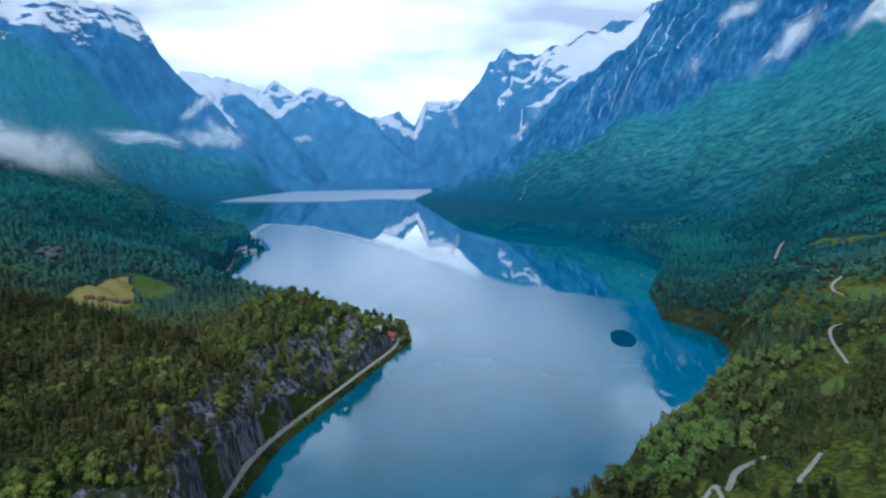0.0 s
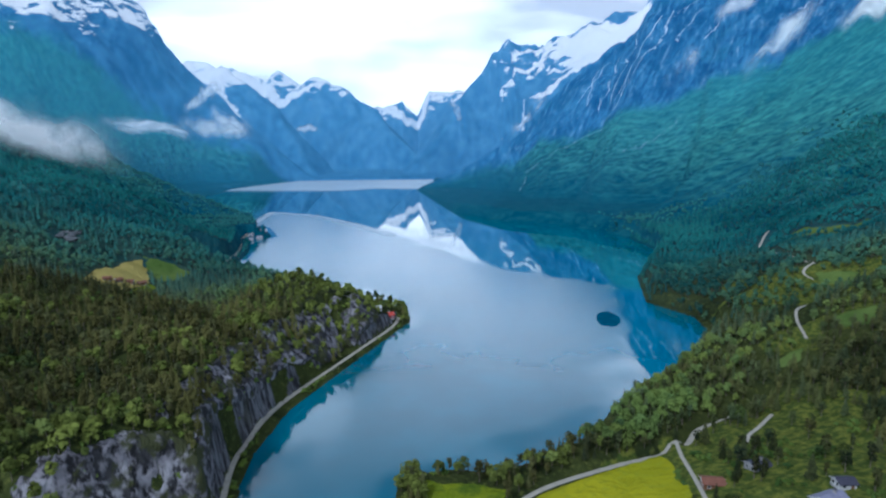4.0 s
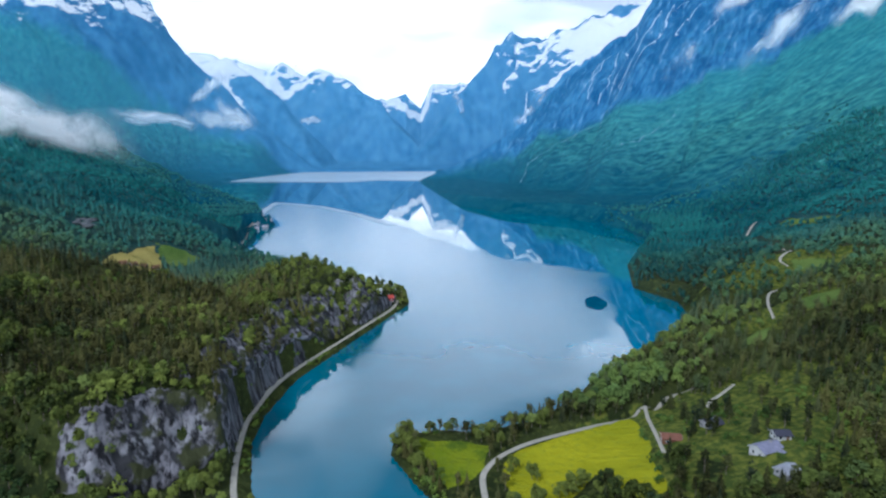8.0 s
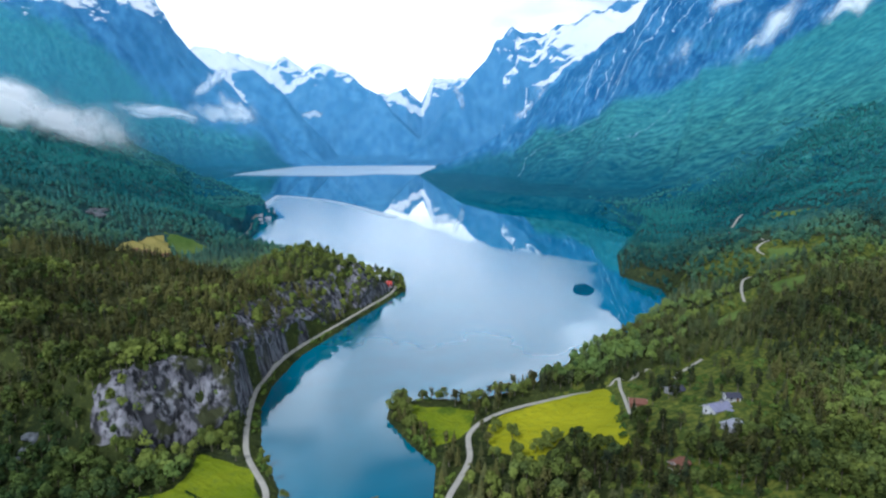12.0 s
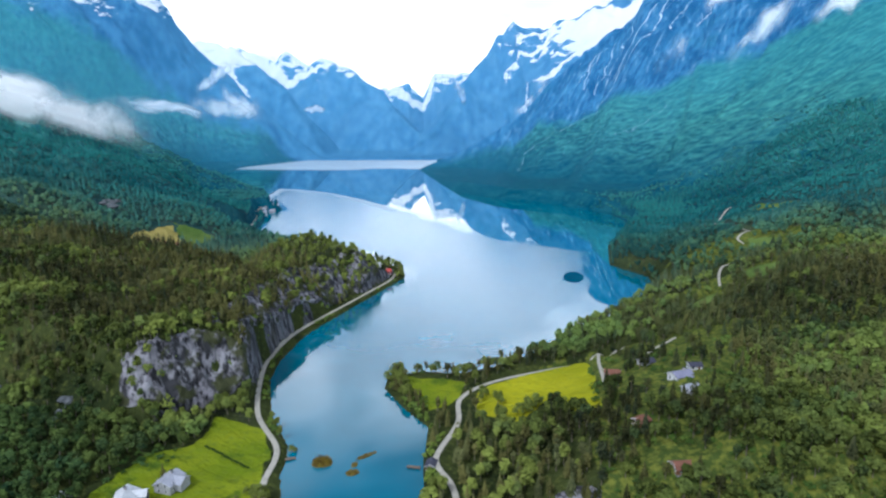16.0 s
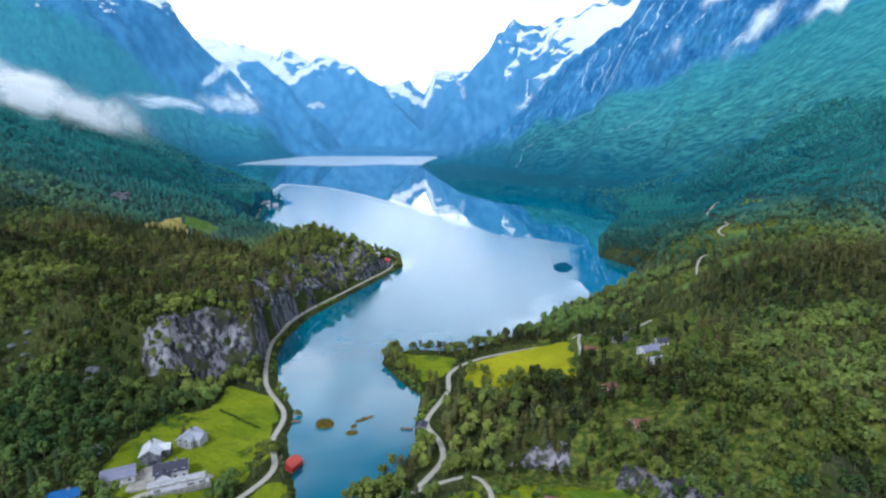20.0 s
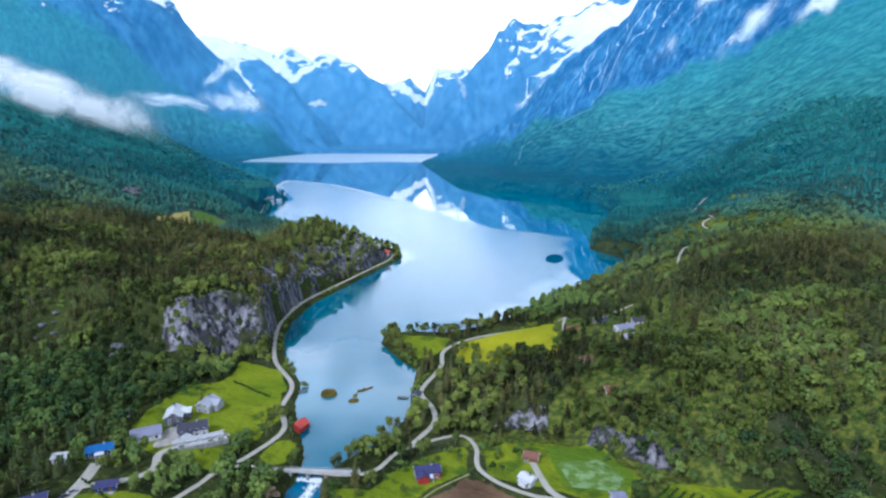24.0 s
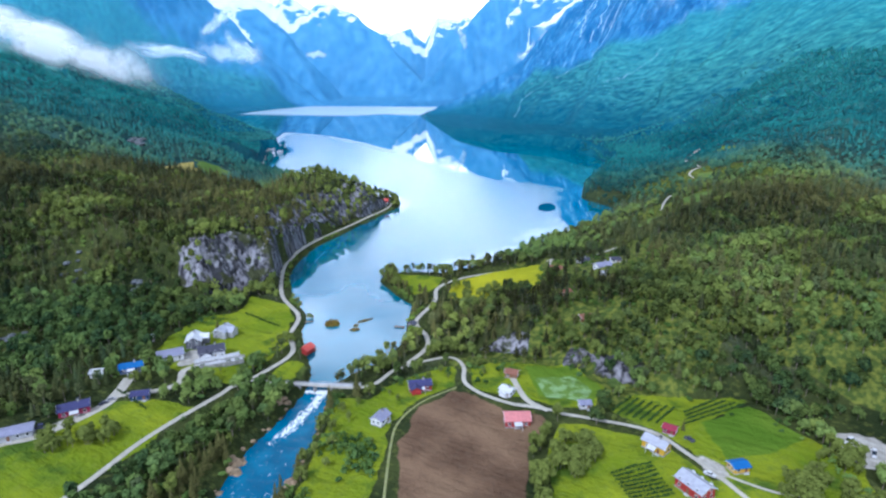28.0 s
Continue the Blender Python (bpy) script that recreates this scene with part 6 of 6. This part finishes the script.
def hedge_row(a, b, label, group, seed, tall=1.0, wide=0.4):
    """A row of low bushes: clumps of leaves along a line."""
    rng = random.Random(seed)
    length = math.hypot(b[0] - a[0], b[1] - a[1])
    v, f = [], []
    for i in range(int(length * 11)):
        t = rng.random()
        px, py = a[0] + (b[0] - a[0]) * t + rng.gauss(0, wide * 0.4), a[1] + (b[1] - a[1]) * t + rng.gauss(0, wide * 0.4)
        z, s, d = land(px, py) + rng.uniform(0.1, tall), rng.uniform(0.22, 0.42), rng.uniform(0, 6.28)
        k = len(v)
        e = rng.uniform(-0.3, 0.3)
        v += [(px - s * math.cos(d), py - s * math.sin(d), z - s * 0.5), (px + s * math.cos(d), py + s * math.sin(d), z - s * 0.4), (px + s * math.cos(d) * 0.6 + e, py + s * math.sin(d) * 0.6 - e, z + s * 0.6), (px - s * math.cos(d) * 0.6 - e, py - s * math.sin(d) * 0.6 + e, z + s * 0.5)]
        f.append((k, k + 1, k + 2, k + 3))
    ob = new("planted_hedge", mesh_from("planted_hedge", v, f, [M_CROP], None, False, [("tint", np.full(len(v), 0.4))]))
    tagged(ob, label, "hedge", group)


for i in range(9):
    t = i / 8
    hedge_row((80 + 3.5 * t, -115 - 16 * t), (97 + 3.5 * t, -110 - 16.5 * t), "dark green planted hedge on pale grass", "kitchen garden rows", 40 + i)
for i in range(7):
    t = i / 6
    hedge_row((91 + 17 * t, -74 - 9 * t), (104 + 17 * t, -61 - 9 * t), "dark green berry hedge below the wood", "berry rows", 60 + i, 0.9)
for i in range(4):
    t = i / 3
    hedge_row((121 + 3 * t, -83 + 9 * t), (154 - 10 * t, -67 + 5 * t), "dark green berry hedge along the field", "berry rows", 70 + i, 0.9)


hedge_row((-111, 39), (-85, 22), "dark hedge of low bushes along the meadow ditch", "meadow hedges", 80, 1.0, 0.6)
hedge_row((-140, -58), (-118, -74), "dark hedge of low bushes along the meadow ditch", "meadow hedges", 81, 1.2, 0.8)


def scatter_bushes(name, label, polys, gap, low, high, seed):
    """Low bushes spread over rough grass."""
    xs, ys = [], []
    for poly in polys:
        px, py = zip(*poly)
        x, y, rng = scatter(seed, min(px), max(px), min(py), max(py), gap)
        ok = inside(x, y, list(poly)) & (sample(ROAD_D, x, y) > 1.5) & (sample(RIVER_D, x, y) > 1.5) & (sample(LAKE_D, x, y) > 1.0)
        for cx, cy, r in CLEARINGS:
            ok &= np.hypot(x - cx, y - cy) > r * 0.8
        ok &= fbm(x, y, 14, 2, seed) > -0.05
        xs.append(x[ok])
        ys.append(y[ok])
    return grove(name, label, np.concatenate(xs), np.concatenate(ys), rng, BUSH, M_BUSH, low, high)


bush_rng = random.Random(3)
BUSH = []
for _ in range(3):
    b = broadleaf(bush_rng, 34, 3.2, 1.9, 0.7)
    BUSH.append((b[0] - np.array([0, 0, 0.5]), b[1], b[2], b[3]))
scatter_bushes("river_bushes", "light green bushes on the river bank", [[(-40, -56), (-22, -58), (-10, -80), (-12, -140), (-42, -140)], [(-100, -62), (-66, -60), (-62, -130), (-100, -130)]], 3.2, 0.5, 1.2, 5)
scatter_bushes("meadow_bushes", "scattered bushes on rough meadow", [[(-24, -54), (-4, -36), (20, -26), (22, -46), (-6, -62)], [(28, -26), (52, -26), (52, -48), (30, -52)], [(120, -60), (190, -64), (200, -130), (160, -130), (168, -98)],
                                  [(-95, -50), (-74, -32), (-80, -6), (-92, -20)], [(-150, 30), (-120, 44), (-122, 20), (-142, 6)], [(-180, -90), (-150, -60), (-140, -20), (-170, -20)]], 4.6, 0.4, 1.0, 6)
scatter_bushes("hill_scrub", "pale scrub in the gaps of the wood", [[(60, -40), (240, -60), (260, 120), (90, 130)], [(-330, 70), (-120, 100), (-110, 300), (-330, 260)]], 5.5, 0.5, 1.1, 8)
scatter_bushes("shore_bushes", "bushes along the lake shore", [[(-78, 30), (-66, 30), (-100, 150), (-60, 300), (-36, 370), (-50, 350), (-74, 286), (-108, 200), (-114, 150), (-108, 110)], [(-36, 80), (-6, 60), (-10, 132), (-36, 130)], [(-12, 0), (0, 0), (4, 60), (-6, 60)], [(0, 126), (70, 150), (74, 172), (0, 136)]], 2.6, 0.4, 0.95, 9)


M_OUTCROP = material("outcrop_stone", (0.17, 0.185, 0.20), 0.9, vary=0.6, grain=2.0, bump=0.08)
M_BOULDER = material("river_stone", (0.36, 0.26, 0.16), 0.9, vary=0.55, grain=1.2, bump=0.05)


def boulder(x, y, size, seed, label="rounded brown-grey boulder on the river bank", category="boulder", group="river boulders", mat=None):
    rng = random.Random(seed)
    bm = bmesh.new()
    bmesh.ops.create_icosphere(bm, subdivisions=2, radius=size)
    for v in bm.verts:
        k = 1 + 0.28 * noise.noise(v.co * (1.3 / size) + Vector((seed, 0, 0)))
        v.co = Vector((v.co.x * k * 1.25, v.co.y * k, v.co.z * k * 0.6))
    me = bpy.data.meshes.new("boulder")
    bm.to_mesh(me)
    bm.free()
    me.materials.append(mat or M_BOULDER)
    ob = new("boulder", me)
    ob.location, ob.rotation_euler = (x, y, land(x, y) + size * 0.12), (0, 0, rng.uniform(0, 6.28))
    tagged(ob, label, category, group)


stone_rng = random.Random(12)
for i in range(60):
    t, right = stone_rng.random(), stone_rng.random() < 0.5
    c = curve_points(RIVER_RIGHT if right else RIVER_LEFT, 2.0)
    p = c[int(t * len(c) * 0.55)]
    side = stone_rng.uniform(-0.8, 2.2) * (1 if right else -1)
    if p[1] > -52:
        continue
    boulder(p[0] + side, p[1], stone_rng.uniform(0.4, 1.3), i)
for cx, cy, rad, count, low, high, text, name in ((-68, -106, 4, 14, 1.2, 2.4, "broad tan boulder at the river's edge", "river boulders"), (-45, -118, 4, 12, 0.9, 1.8, "broad dark boulder at the river's edge", "river boulders"),
                                         (-237, 76, 9, 9, 1.2, 2.4, "pale rock outcrop among the trees", "rock outcrops"), (-228, -4, 8, 9, 1.0, 2.2, "pale rock outcrop among the trees", "rock outcrops"), (-190, 60, 6, 8, 1.4, 2.6, "pale rock outcrop among the trees", "rock outcrops"),
                                         (-60, -62, 3, 8, 0.9, 1.8, "broad tan boulder at the river's edge", "river boulders"), (-406, 503, 11, 16, 2.4, 4.6, "pale rock outcrop among the trees", "rock outcrops")):
    for i in range(count):
        a, b = stone_rng.uniform(0, 6.283), rad * math.sqrt(stone_rng.random())
        boulder(cx + b * math.cos(a), cy + b * math.sin(a), stone_rng.uniform(low, high), 100 + i, text, "boulder", name, M_OUTCROP if name == "rock outcrops" else None)
scatter_bushes("cliff_bushes", "olive bushes clinging to ledges of the crags", [[(-56, 344), (-77, 292), (-109, 204), (-116, 155), (-114, 127), (-126, 128), (-138, 160), (-128, 210), (-96, 300), (-72, 350)],
                              [(-108, 92), (-126, 76), (-150, 58), (-166, 60), (-158, 84), (-130, 96), (-112, 104)]], 5.6, 0.5, 1.1, 14)
